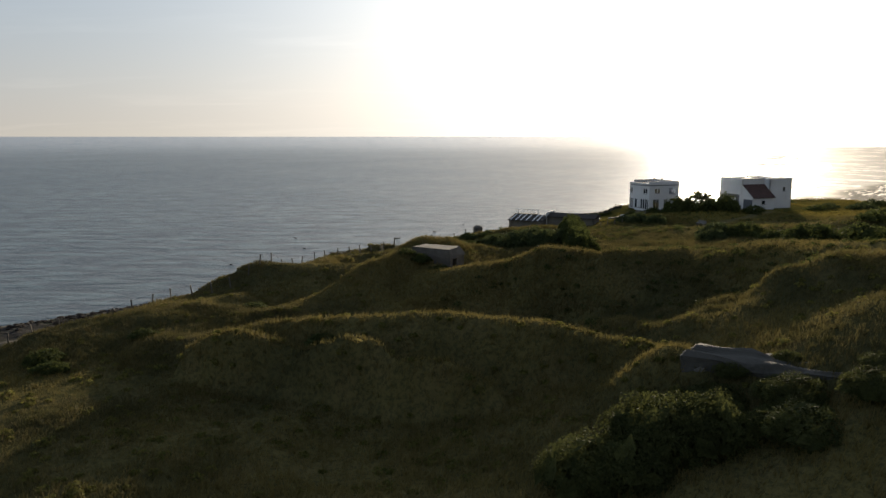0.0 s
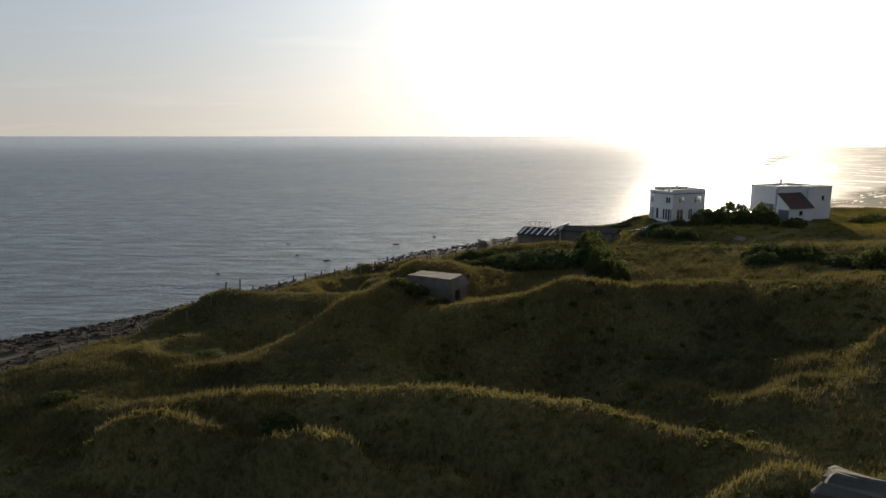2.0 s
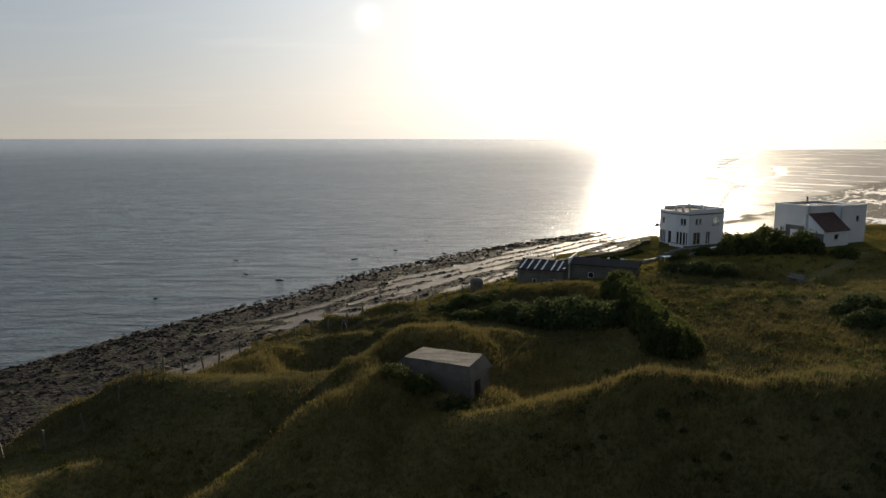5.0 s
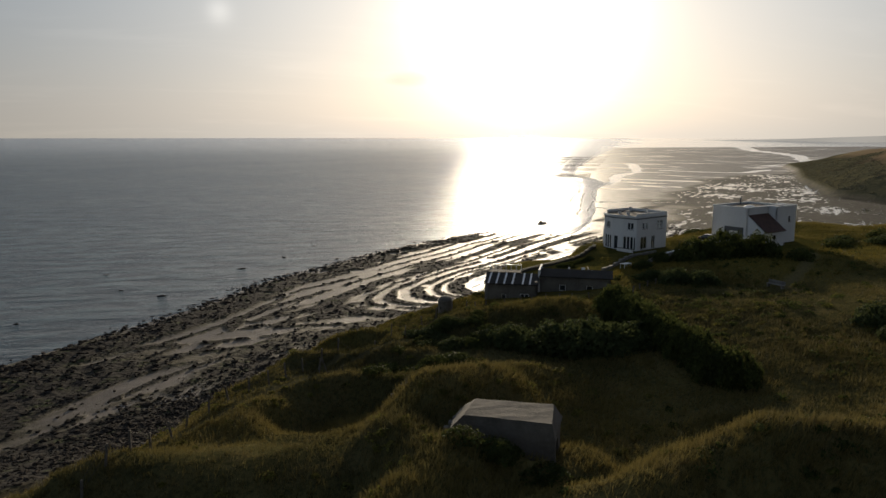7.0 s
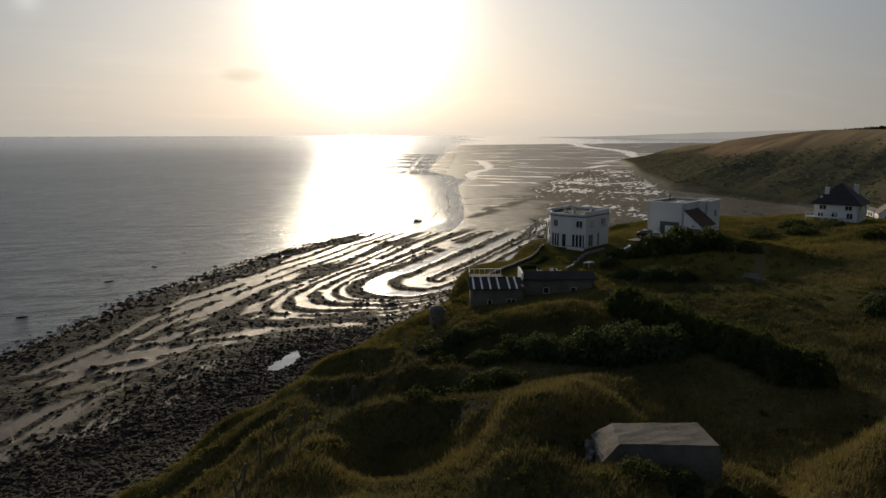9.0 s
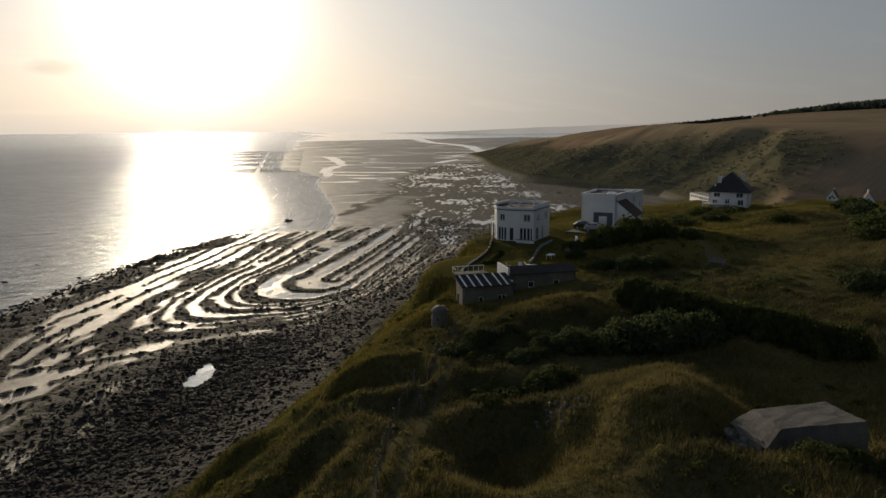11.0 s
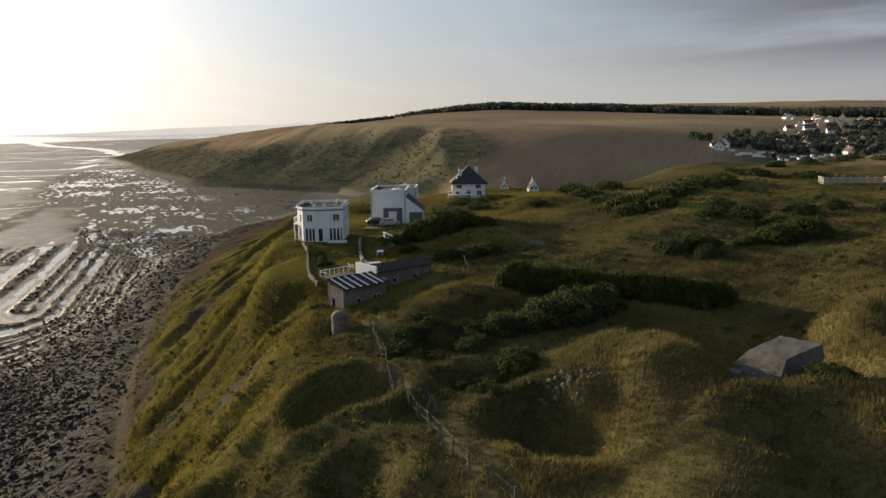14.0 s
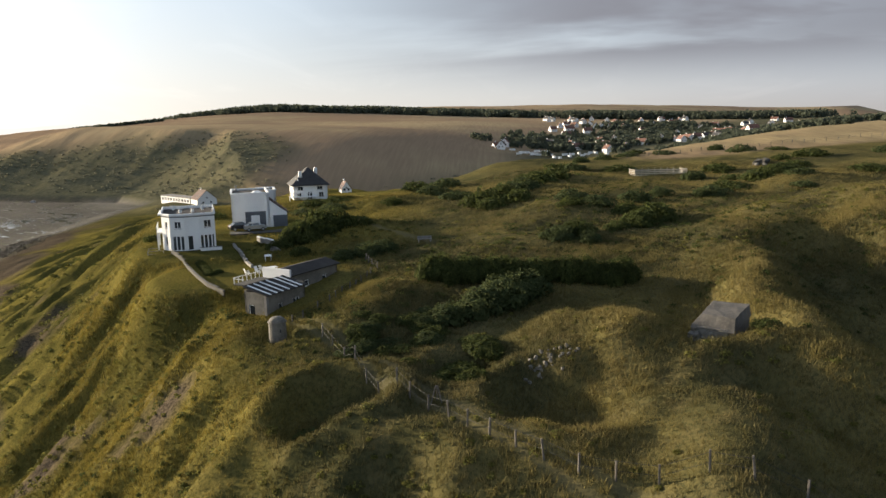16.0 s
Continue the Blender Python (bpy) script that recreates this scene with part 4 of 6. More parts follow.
def gable_house(name, m, w, d, e, pitch, roof_mat, label, group="", holes=True, o=0.3):
    """A plain gabled house: gables across x at both ends of y."""
    h = thing(name, m, label, "house", group)
    r = w / 2 * math.tan(radians(pitch))
    t = 0.25
    for y0, y1 in ((0, t), (d - t, d)):
        part("gable_wall", solid([(0, y0, -1), (w, y0, -1), (w, y0, e), (w / 2, y0, e + r), (0, y0, e), (0, y1, -1), (w, y1, -1), (w, y1, e), (w / 2, y1, e + r), (0, y1, e)],
                                 [(0, 1, 2, 3, 4), (9, 8, 7, 6, 5), (0, 4, 9, 5), (1, 6, 7, 2), (2, 7, 8, 3), (3, 8, 9, 4), (0, 5, 6, 1)]), RENDER_WHITE, h)
    for x0 in (0, w - t):
        part("side_wall", boxed(x0, t, -1, x0 + t, d - t, e), RENDER_WHITE, h)
    k = 0.12
    for s in (0, 1):
        x_eave, x_mid = (-o, w / 2) if s == 0 else (w + o, w / 2)
        ze = e - o * math.tan(radians(pitch))
        part("roof", solid([(x_eave, -o, ze + k), (x_mid, -o, e + r + k), (x_mid, d + o, e + r + k), (x_eave, d + o, ze + k),
                            (x_eave, -o, ze), (x_mid, -o, e + r), (x_mid, d + o, e + r), (x_eave, d + o, ze)],
                           [(0, 1, 2, 3), (7, 6, 5, 4), (0, 4, 5, 1), (1, 5, 6, 2), (2, 6, 7, 3), (3, 7, 4, 0)]), roof_mat, h)
    part("chimney", boxed(w / 2 - 0.3, d * 0.8 - 0.3, e + r * 0.5, w / 2 + 0.3, d * 0.8 + 0.3, e + r + 0.9), RENDER_WHITE, h)
    if holes:
        for x in (w * 0.3, w * 0.7):
            win = part("window", boxed(x - 0.55, -0.04, 0.9, x + 0.55, 0.03, 2.1), WHITE_PAINT, h)
            part("pane", boxed(x - 0.47, -0.05, 0.98, x + 0.47, -0.042, 2.02), GLASS, win)
        win = part("window", boxed(w / 2 - 0.45, -0.04, e + 0.4, w / 2 + 0.45, 0.03, e + 1.4), WHITE_PAINT, h)
        part("pane", boxed(w / 2 - 0.37, -0.05, e + 0.48, w / 2 + 0.37, -0.042, e + 1.32), GLASS, win)
        for y in (d * 0.3, d * 0.65):
            win = part("side_window", boxed(-0.04, y - 0.5, 0.9, 0.03, y + 0.5, 2.1), WHITE_PAINT, h)
            part("pane", boxed(-0.05, y - 0.42, 0.98, -0.042, y + 0.42, 2.02), GLASS, win)
            win = part("roof_window", boxed(0, 0, 0, 0.9, 0.7, 0.06), GLASS, h)
            win.matrix_local = pose(w * 0.12, y - 0.35, e + w * 0.12 * math.tan(radians(pitch)) + k, 0, -pitch, 0)
    return h


cottage = gable_house("cottage", pose(250, 176, height(252, 178) - 0.1, 0, 0, -68), 4.6, 7.0, 1.4, 58, BROWN_TILE, "small white cottage with steep red-brown roof", o=0.04)
copy_thing(cottage, pose(259, 192, height(259, 192) - 0.1, 0, 0, -75) @ Matrix.Scale(0.85, 4))
tagged(gable_house("seaside_cottage", pose(321, 272, height(326, 270) - 0.2, 0, 0, -50), 11.0, 11.5, 3.2, 42, BROWN_TILE, "white seaside cottage with broad brown tiled roof"))


def beach_pavilion():
    h = thing("beach_pavilion", pose(350.5, 306.5, 8.0, 0, 0, -128), "long low white pavilion above the beach", "building")
    facade(h, (0, 0), (34, 0), -2, 3.0, [(1.5 + i * 3.2, 3.6 + i * 3.2, 0.6, 2.2, "w") for i in range(10)], RENDER_WHITE)
    facade(h, (34, 0), (34, 7), -2, 3.0, [], RENDER_WHITE)
    facade(h, (34, 7), (0, 7), -2, 3.0, [], RENDER_WHITE)
    facade(h, (0, 7), (0, 0), -2, 3.0, [], RENDER_WHITE)
    part("roof", boxed(-0.3, -0.3, 3.0, 34.3, 7.3, 3.25), STONE, h, "pale flat roof")


beach_pavilion()


# ---------------------------------------------------------------- sheds and old military works
def slatted_shed():
    m = pose(11.9, 136.1, 28.8, 0, 0, -26)
    h = thing("stone_shed", m, "low grey stone shed with white slats across its roof", "shed")
    L, D, top = 6.5, 3.3, 3.2
    stone = CONCRETE
    facade(h, (0, 0), (L, 0), -0.8, top, [(2.0, 2.6, 1.1, 1.9, "w"), (4.4, 5.5, 1.1, 2.0, "w")], stone)
    facade(h, (L, 0), (L, D), -0.8, top + 0.4, [], stone)
    facade(h, (L, D), (0, D), -0.8, top + 0.4, [], stone)
    facade(h, (0, D), (0, 0), -0.8, top + 0.2, [(0.6, 1.5, -0.1, 1.9, "d")], stone)
    part("pilaster", boxed(-0.12, -0.12, -0.8, 0.25, 0.25, top + 0.05, 0.02), STONE, h, "pale corner pilaster")
    roof = part("roof", solid([(-0.25, -0.35, top), (L + 0.2, -0.35, top), (L + 0.2, D, top + 0.75), (-0.25, D, top + 0.75),
                               (-0.25, -0.35, top + 0.1), (L + 0.2, -0.35, top + 0.1), (L + 0.2, D, top + 0.85), (-0.25, D, top + 0.85)],
                              [(0, 3, 2, 1), (4, 5, 6, 7), (0, 1, 5, 4), (1, 2, 6, 5), (2, 3, 7, 6), (3, 0, 4, 7)]), DARK_ROOF, h, "dark sloping sheet roof")
    for i, x in enumerate((0.25, 1.25, 2.25, 3.3, 4.6, 5.5)):
        ob = part("slat", boxed(0, 0, 0, 0.22, D + 0.35, 0.07, 0.01), WHITE_PAINT, roof, "white painted slat")
        ob.matrix_local = pose(x, -0.4, top + 0.11, math.degrees(math.atan2(0.75, D + 0.35)), 0, 0)
    deck = part("deck", boxed(0.0, D - 0.2, top + 0.8, 4.2, D + 1.6, top + 0.95), MOSSY, h, "pale terrace deck behind the shed")
    for i in range(7):
        part("rail_post", boxed(0.0 + i * 0.68, D + 1.5, top + 0.95, 0.06 + i * 0.68, D + 1.57, top + 1.6), WHITE_PAINT, deck)
    part("rail", boxed(0.0, D + 1.5, top + 1.6, 4.14, D + 1.58, top + 1.67), WHITE_PAINT, deck)
    part("side_rail", boxed(0.0, D, top + 1.5, 0.07, D + 1.58, top + 1.57), WHITE_PAINT, deck)
    for i in range(4):
        part("stair", boxed(-2.6, 1.6, -0.9 + i * 0.3, -0.4 - i * 0.3, 3.2, -0.6 + i * 0.3, 0.02), STONE, h)


def long_shed():
    h = thing("long_shed", pose(18.9, 135.3, 29.5, 0, 0, -27), "long dark-roofed shed with a white end wall", "shed")
    L, D, top = 9.0, 4.2, 3.3
    facade(h, (0, 0), (L, 0), -1, top, [(2.6, 3.4, 1.4, 2.2, "w"), (6.0, 6.8, 1.4, 2.2, "w")], CONCRETE)
    facade(h, (L, 0), (L, D), -1, top, [], CONCRETE)
    facade(h, (L, D), (0, D), -1, top, [], CONCRETE)
    part("end_wall", boxed(-0.15, -0.15, -1, 0.1, D + 0.15, top + 0.75, 0.02), RENDER_WHITE, h, "white rendered end wall")
    part("roof", solid([(0, -0.3, top), (L + 0.3, -0.3, top), (L + 0.3, D + 0.3, top), (0, D + 0.3, top), (0, D / 2, top + 0.6), (L + 0.3, D / 2, top + 0.6),
                        (0, -0.3, top - 0.12), (L + 0.3, -0.3, top - 0.12), (L + 0.3, D + 0.3, top - 0.12), (0, D + 0.3, top - 0.12)],
                       [(0, 1, 5, 4), (3, 4, 5, 2), (6, 9, 8, 7), (0, 6, 7, 1), (1, 7, 8, 2, 5), (2, 8, 9, 3), (3, 9, 6, 0, 4)]), DARK_ROOF, h, "dark weathered felt roof")


slatted_shed()
long_shed()


def worn(bm, amount, size, seed):
    """Uneven, chipped surfaces."""
    for v in bm.verts:
        p = v.co * size + Vector((seed, seed * 1.7, 0))
        v.co += Vector((noise.noise(p), noise.noise(p + Vector((9, 0, 0))), noise.noise(p + Vector((0, 9, 0))))) * amount
    return bm


def cut(bm, times):
    bmesh.ops.subdivide_edges(bm, edges=bm.edges, cuts=times, use_grid_fill=True)
    return bm


def bunker():
    h = thing("bunker", pose(-3.3, 91.8, 31.95, 0, 0, -30), "old grey concrete bunker with chamfered roof, half buried", "bunker")
    L, D, top = 6.6, 4.0, 2.1
    x0, x1 = -1.6, L - 1.6
    roof = solid([(x0, -D / 2 + 0.1, 1.0), (x1, -D / 2, 1.0), (x1, D / 2, 1.1), (x0, D / 2 - 0.3, 1.1),
                  (x0 + 1.0, -D / 2 + 0.25, top), (x1 - 0.25, -D / 2 + 0.12, top + 0.05), (x1 - 0.5, D / 2 - 0.8, top + 0.05), (x0 + 1.1, D / 2 - 0.9, top)],
                 [(0, 3, 2, 1), (4, 5, 6, 7), (0, 1, 5, 4), (1, 2, 6, 5), (2, 3, 7, 6), (3, 0, 4, 7)])
    part("roof_slab", worn(cut(roof, 5), 0.05, 1.6, 4), BUNKER, h, "thick chamfered concrete roof slab")
    for name, c in (("south_wall", (x0 + 0.15, -D / 2 + 0.06, -2, x1 - 0.03, -D / 2 + 0.66, 1.1)), ("north_wall", (x0 + 0.4, D / 2 - 0.9, -2, x1 - 0.1, D / 2 - 0.3, 1.25)),
                    ("end_wall", (x1 - 0.63, -D / 2 + 1.7, -2, x1 - 0.03, D / 2 - 0.9, 1.25)), ("lintel", (x1 - 0.63, -D / 2 + 0.66, 0.9, x1 - 0.03, -D / 2 + 1.7, 1.25)),
                    ("broken_wall", (x0 + 0.08, -D / 2 + 0.66, -1.6, x0 + 0.8, D / 2 - 0.9, 1.25))):
        part(name, worn(cut(boxed(*c), 3), 0.06, 1.6, 2), BUNKER if "broken" not in name else RUBBLE, h)
    for i in range(16):
        r = random.uniform(0.18, 0.45)
        bm = bmesh.new()
        bmesh.ops.create_icosphere(bm, subdivisions=1, radius=r, matrix=Matrix.Translation((x0 + random.uniform(-0.5, 0.4), random.uniform(-1.9, 1.7), random.uniform(-0.3, 0.9))))
        part("chunk", worn(bm, r * 0.5, 3, i), RUBBLE, h)


def round_tower():
    h = thing("round_tower", pose(5.7, 133.1, height(5.7, 133.1) - 0.2), "small round concrete lookout with domed top", "lookout")
    bm = bmesh.new()
    rings = [(0.9, 0), (0.9, 1.2), (0.88, 2.35), (0.8, 2.6), (0.55, 2.8), (0.0, 2.9)]
    seg = 20
    rows = [[bm.verts.new((r * math.cos(a * math.tau / seg), r * math.sin(a * math.tau / seg), z)) for a in range(seg)] for r, z in rings[:-1]]
    for a, b in zip(rows, rows[1:]):
        for i in range(seg):
            bm.faces.new((a[i], a[(i + 1) % seg], b[(i + 1) % seg], b[i]))
    tip = bm.verts.new((0, 0, rings[-1][1]))
    for i in range(seg):
        bm.faces.new((rows[-1][i], rows[-1][(i + 1) % seg], tip))
    part("shell", worn(bm, 0.03, 2, 7), CONCRETE, h)
    ob = part("slit", boxed(-0.06, -0.93, 1.35, 0.06, -0.8, 1.7), RUBBER, h, "narrow dark slit")
    ob.rotation_euler.z = radians(-55)
    part("ledge", cylinder(bmesh.new(), 0.97, 0.12, (0, 0, 2.36), 20), CONCRETE, h)


def ruin(name, a, b, z, width, tall, label, seed):
    """A tilted slab of an old work that breaks out of the turf."""
    run = Vector((b[0] - a[0], b[1] - a[1], 0))
    h = thing(name, pose(a[0], a[1], z, 0, 0.5, math.degrees(math.atan2(run.y, run.x))), label, "ruin")
    L = run.length
    slab = part("slab", worn(worn(cut(boxed(0, -width / 2, -1.2, L, width / 2, tall, 0.35), 9), 0.55, 0.5, seed), 0.22, 1.7, seed + 3), MOSSY, h, "cracked concrete slab with worn edges")
    for i in range(9):
        r = random.uniform(0.3, 0.7)
        bm = bmesh.new()
        bmesh.ops.create_icosphere(bm, subdivisions=2, radius=r, matrix=Matrix.Translation((random.uniform(-0.6, L * 0.3), random.uniform(-width, width) * 0.6, random.uniform(-0.7, 0.0))))
        part("lump", worn(bm, r * 0.45, 1.8, i + seed), RUBBLE, slab)
    return h


bunker()
round_tower()
ruin("bunker_ruin", (14.4, 43.8), (28.5, 34.2), 34.65, 2.2, 0.6, "cracked concrete bunker ruin overgrown with turf", 3)
ruin("casemate_ruin", (122, 42), (130, 38), height(124, 41) + 0.2, 3.0, 1.0, "low grey concrete casemate in the dunes", 8)

rubble = thing("rubble_heap", pose(-5.0, 106.2, height(-5.0, 106.2)), "pale broken stones spilling down the crater side", "rubble")
for i in range(46):
    r = random.uniform(0.08, 0.24)
    x, y = random.gauss(0, 0.55), random.gauss(0, 1.2)
    bm = bmesh.new()
    bmesh.ops.create_icosphere(bm, subdivisions=1, radius=r, matrix=Matrix.Translation((x, y, height(-5 + x, 106.2 + y) - height(-5.0, 106.2) + r * 0.3)))
    part("stone", worn(bm, r * 0.5, 2.5, i), CONCRETE, rubble)

# ---------------------------------------------------------------- garden
def wall_run(name, points, tall, thick, mat, label, cope=None):
    h = thing(name, pose(points[0][0], points[0][1], 0), label, "wall")
    for (x0, y0), (x1, y1) in zip(points, points[1:]):
        L = math.hypot(x1 - x0, y1 - y0)
        steps = max(1, round(L / 1.6))
        for i in range(steps):
            ax, ay = x0 + (x1 - x0) * i / steps, y0 + (y1 - y0) * i / steps
            z = height(ax, ay)
            ob = part("wall_stone", worn(boxed(0, -thick / 2, -0.8, L / steps - 0.02, thick / 2, tall + random.uniform(-0.06, 0.06), 0.03), 0.03, 2, i), mat, h)
            ob.matrix_local = pose(ax - points[0][0], ay - points[0][1], z, 0, 0, math.degrees(math.atan2(y1 - y0, x1 - x0)))
            if cope:
                ob = part("coping", boxed(0, -thick / 2 - 0.06, tall + 0.06, L / steps - 0.02, thick / 2 + 0.06, tall + 0.14, 0.02), cope, h)
                ob.matrix_local = pose(ax - points[0][0], ay - points[0][1], z, 0, 0, math.degrees(math.atan2(y1 - y0, x1 - x0)))
    return h


wall_run("garden_wall", [(39.0, 159.0), (35.5, 155.8), (30.5, 152.6), (26.0, 149.8), (21.0, 146.4), (17.5, 143)], 0.4, 0.2, MOSSY, "grey stone garden wall along the cliff edge", MOSSY)
wall_run("drive_wall", [(48.6, 148.8), (46, 146.6), (43, 144.4)], 0.8, 0.3, STONE, "low pale wall beside the drive", RENDER_WHITE)
wall_run("terrace_edge", [(46, 151.9), (42, 150), (37, 147.2), (32.8, 144.6)], 0.35, 0.4, STONE, "low stone edge of the house terrace")

deck = thing("sea_deck", pose(39.2, 160.9, 31.4, 0, 0, -67), "weathered wooden deck with rail beside the house", "deck")
for i in range(9):
    part("board", boxed(-1.8, i * 0.3, 0, 0.6, i * 0.3 + 0.27, 0.06), OLD_WOOD, deck)
for x, y in ((-1.7, 0), (-1.7, 2.5), (0.5, 0), (0.5, 2.5)):
    part("post", boxed(x - 0.06, y - 0.06, -2.4, x + 0.06, y + 0.06, 1.0), OLD_WOOD, deck)
for y in (-0.02, 2.5):
    for z in (0.5, 0.95):
        part("rail", boxed(-1.75, y, z, 0.55, y + 0.06, z + 0.08), OLD_WOOD, deck)


def garden_chair(m):
    h = thing("garden_chair", m, "white plastic garden chair on the lawn", "chair", "garden chairs")
    part("seat", boxed(-0.25, -0.25, 0.38, 0.25, 0.3, 0.43, 0.01), WHITE_PAINT, h)
    back = part("backrest", boxed(-0.25, 0, 0, 0.25, 0.04, 0.6, 0.01), WHITE_PAINT, h)
    back.matrix_local = pose(0, 0.27, 0.42, -18, 0, 0)
    for x in (-0.22, 0.22):
        for y in (-0.2, 0.25):
            part("leg", boxed(x - 0.025, y - 0.025, 0, x + 0.025, y + 0.025, 0.4), WHITE_PAINT, h)
        part("armrest", boxed(x - 0.03, -0.22, 0.6, x + 0.03, 0.3, 0.64), WHITE_PAINT, h)
    return h


chair = garden_chair(pose(27.3, 143.4, height(27.3, 143.4), 0, 0, 40) @ Matrix.Scale(1.05, 4))
for x, y, a in ((28.6, 142.4, -30), (29.8, 142.2, 70), (28.6, 140.6, 200)):
    copy_thing(chair, pose(x, y, height(x, y), 0, 0, a))


def garden_table(m):
    h = thing("garden_table", m, "white garden table with folding legs", "table", "garden tables")
    part("tabletop", boxed(-0.8, -0.5, 0.7, 0.8, 0.5, 0.75, 0.02), WHITE_PAINT, h)
    for x in (-0.7, 0.7):
        for y in (-0.4, 0.4):
            part("leg", boxed(x - 0.03, y - 0.03, 0, x + 0.03, y + 0.03, 0.7), WHITE_PAINT, h)
    return h


table = garden_table(pose(35.8, 143.2, height(35.8, 143.2), 0, 0, 20))
copy_thing(table, pose(29.6, 140.9, height(29.6, 140.9), 0, 0, -50))


def dinghy(m, label):
    h = thing("dinghy", m, label, "boat", "boats in the garden")
    bm = bmesh.new()
    ribs = [(-1.5, 0.5, 0.0), (-0.8, 0.68, 0.0), (0.2, 0.7, 0.0), (1.0, 0.5, 0.05), (1.7, 0.06, 0.2)]
    rows = [[bm.verts.new((x, w * s, (0.62 - 0.55 * (1 - abs(s)) ** 0.5 * 1.0 + lift) * -1 + 0.62)) for s in (-1, -0.75, -0.35, 0, 0.35, 0.75, 1)] for x, w, lift in ribs]
    for a, b in zip(rows, rows[1:]):
        for i in range(6):
            bm.faces.new((a[i], b[i], b[i + 1], a[i + 1]))
    bm.faces.new(rows[0])
    bmesh.ops.solidify(bm, geom=bm.faces, thickness=0.05)
    part("hull", bm, STONE, h)
    part("keel", boxed(-1.3, -0.04, 0.5, 1.3, 0.04, 0.62), OLD_WOOD, h)
    return h


d = dinghy(pose(40.3, 143.6, height(40.3, 143.6), 0, 0, 40), "upturned pale grey dinghy lying on the garden grass")
copy_thing(d, pose(27.5, 138.6, height(27.5, 138.6) + 0.05, 0, 0, 15))


def car(m, paint, label):
    h = thing("car", m, label, "car", "parked cars")
    L, W = 3.85, 1.65
    side = [(-1.9, 0.35), (-1.93, 0.75), (-1.8, 0.98), (-1.55, 1.02), (-1.0, 1.42), (0.35, 1.45), (0.95, 1.0), (1.7, 0.85), (1.92, 0.65), (1.9, 0.35)]
    bm = bmesh.new()
    rows = []
    for y, k in ((-W / 2, 0.9), (-W / 2 + 0.1, 1), (W / 2 - 0.1, 1), (W / 2, 0.9)):
        rows.append([bm.verts.new((x * (0.98 if k < 1 else 1), y * (0.86 if z > 1.2 else 1), 0.35 + (z - 0.35) * (0.97 if k < 1 else 1))) for x, z in side])
    for a, b in zip(rows, rows[1:]):
        for i in range(len(side)):
            j = (i + 1) % len(side)
            bm.faces.new((a[i], a[j], b[j], b[i]))
    bm.faces.new(rows[0])
    bm.faces.new(rows[-1][::-1])
    bmesh.ops.recalc_face_normals(bm, faces=bm.faces)
    body = part("body", bm, paint, h)
    for s in (-1, 1):
        for x0, x1 in ((-1.35, -0.6), (-0.5, 0.35)):
            y = s * W / 2
            part("side_window", solid([(x0, y * 1.005, 1.02), (x1 + (0.35 if x1 > 0 else 0), y * 1.005, 1.02), (x1, y * 0.9, 1.36), (x0 + (0.3 if x0 < -1 else 0), y * 0.9, 1.36),
                                       (x0, y * 0.97, 1.02), (x1 + (0.35 if x1 > 0 else 0), y * 0.97, 1.02), (x1, y * 0.86, 1.36), (x0 + (0.3 if x0 < -1 else 0), y * 0.86, 1.36)],
                                      [(0, 1, 2, 3), (7, 6, 5, 4), (0, 4, 5, 1), (1, 5, 6, 2), (2, 6, 7, 3), (3, 7, 4, 0)]), GLASS, body)
        for x in (-1.2, 1.2):
            tyre = part("wheel", cylinder(bmesh.new(), 0.3, 0.2, (x, s * (W / 2 - 0.06), 0.3), 16, axis="Y"), RUBBER, h)
            part("rim", cylinder(bmesh.new(), 0.19, 0.03, (x, s * (W / 2 + 0.045), 0.3), 12, axis="Y"), SILVER, tyre)
        part("headlight", boxed(1.7, s * 0.6 - 0.15, 0.62, 1.93, s * 0.6 + 0.15, 0.76, 0.02), GLASS, body)
        part("tail_light", boxed(-1.95, s * 0.65 - 0.1, 0.7, -1.86, s * 0.65 + 0.1, 0.98, 0.01), RED_TILE, body)
    for x0, z0, x1, z1, name in ((0.97, 1.01, 0.4, 1.42, "windscreen"), (-1.53, 1.05, -1.03, 1.4, "rear_window")):
        part(name, solid([(x0, -0.7, z0 + 0.03), (x0, 0.7, z0 + 0.03), (x1, 0.6, z1 + 0.03), (x1, -0.6, z1 + 0.03), (x0, -0.7, z0 - 0.03), (x0, 0.7, z0 - 0.03), (x1, 0.6, z1 - 0.03), (x1, -0.6, z1 - 0.03)],
                         [(0, 1, 2, 3), (7, 6, 5, 4), (0, 4, 5, 1), (1, 5, 6, 2), (2, 6, 7, 3), (3, 7, 4, 0)]), GLASS, body)
    return h


car(pose(58.2, 152.3, height(58.2, 152.3), 0, 0, -62), SILVER, "silver hatchback car parked before the garage house")
car(pose(58.6, 155.2, height(58.6, 155.2), 0, 0, -50), BLACK_PAINT, "dark hatchback car parked beside the silver one")

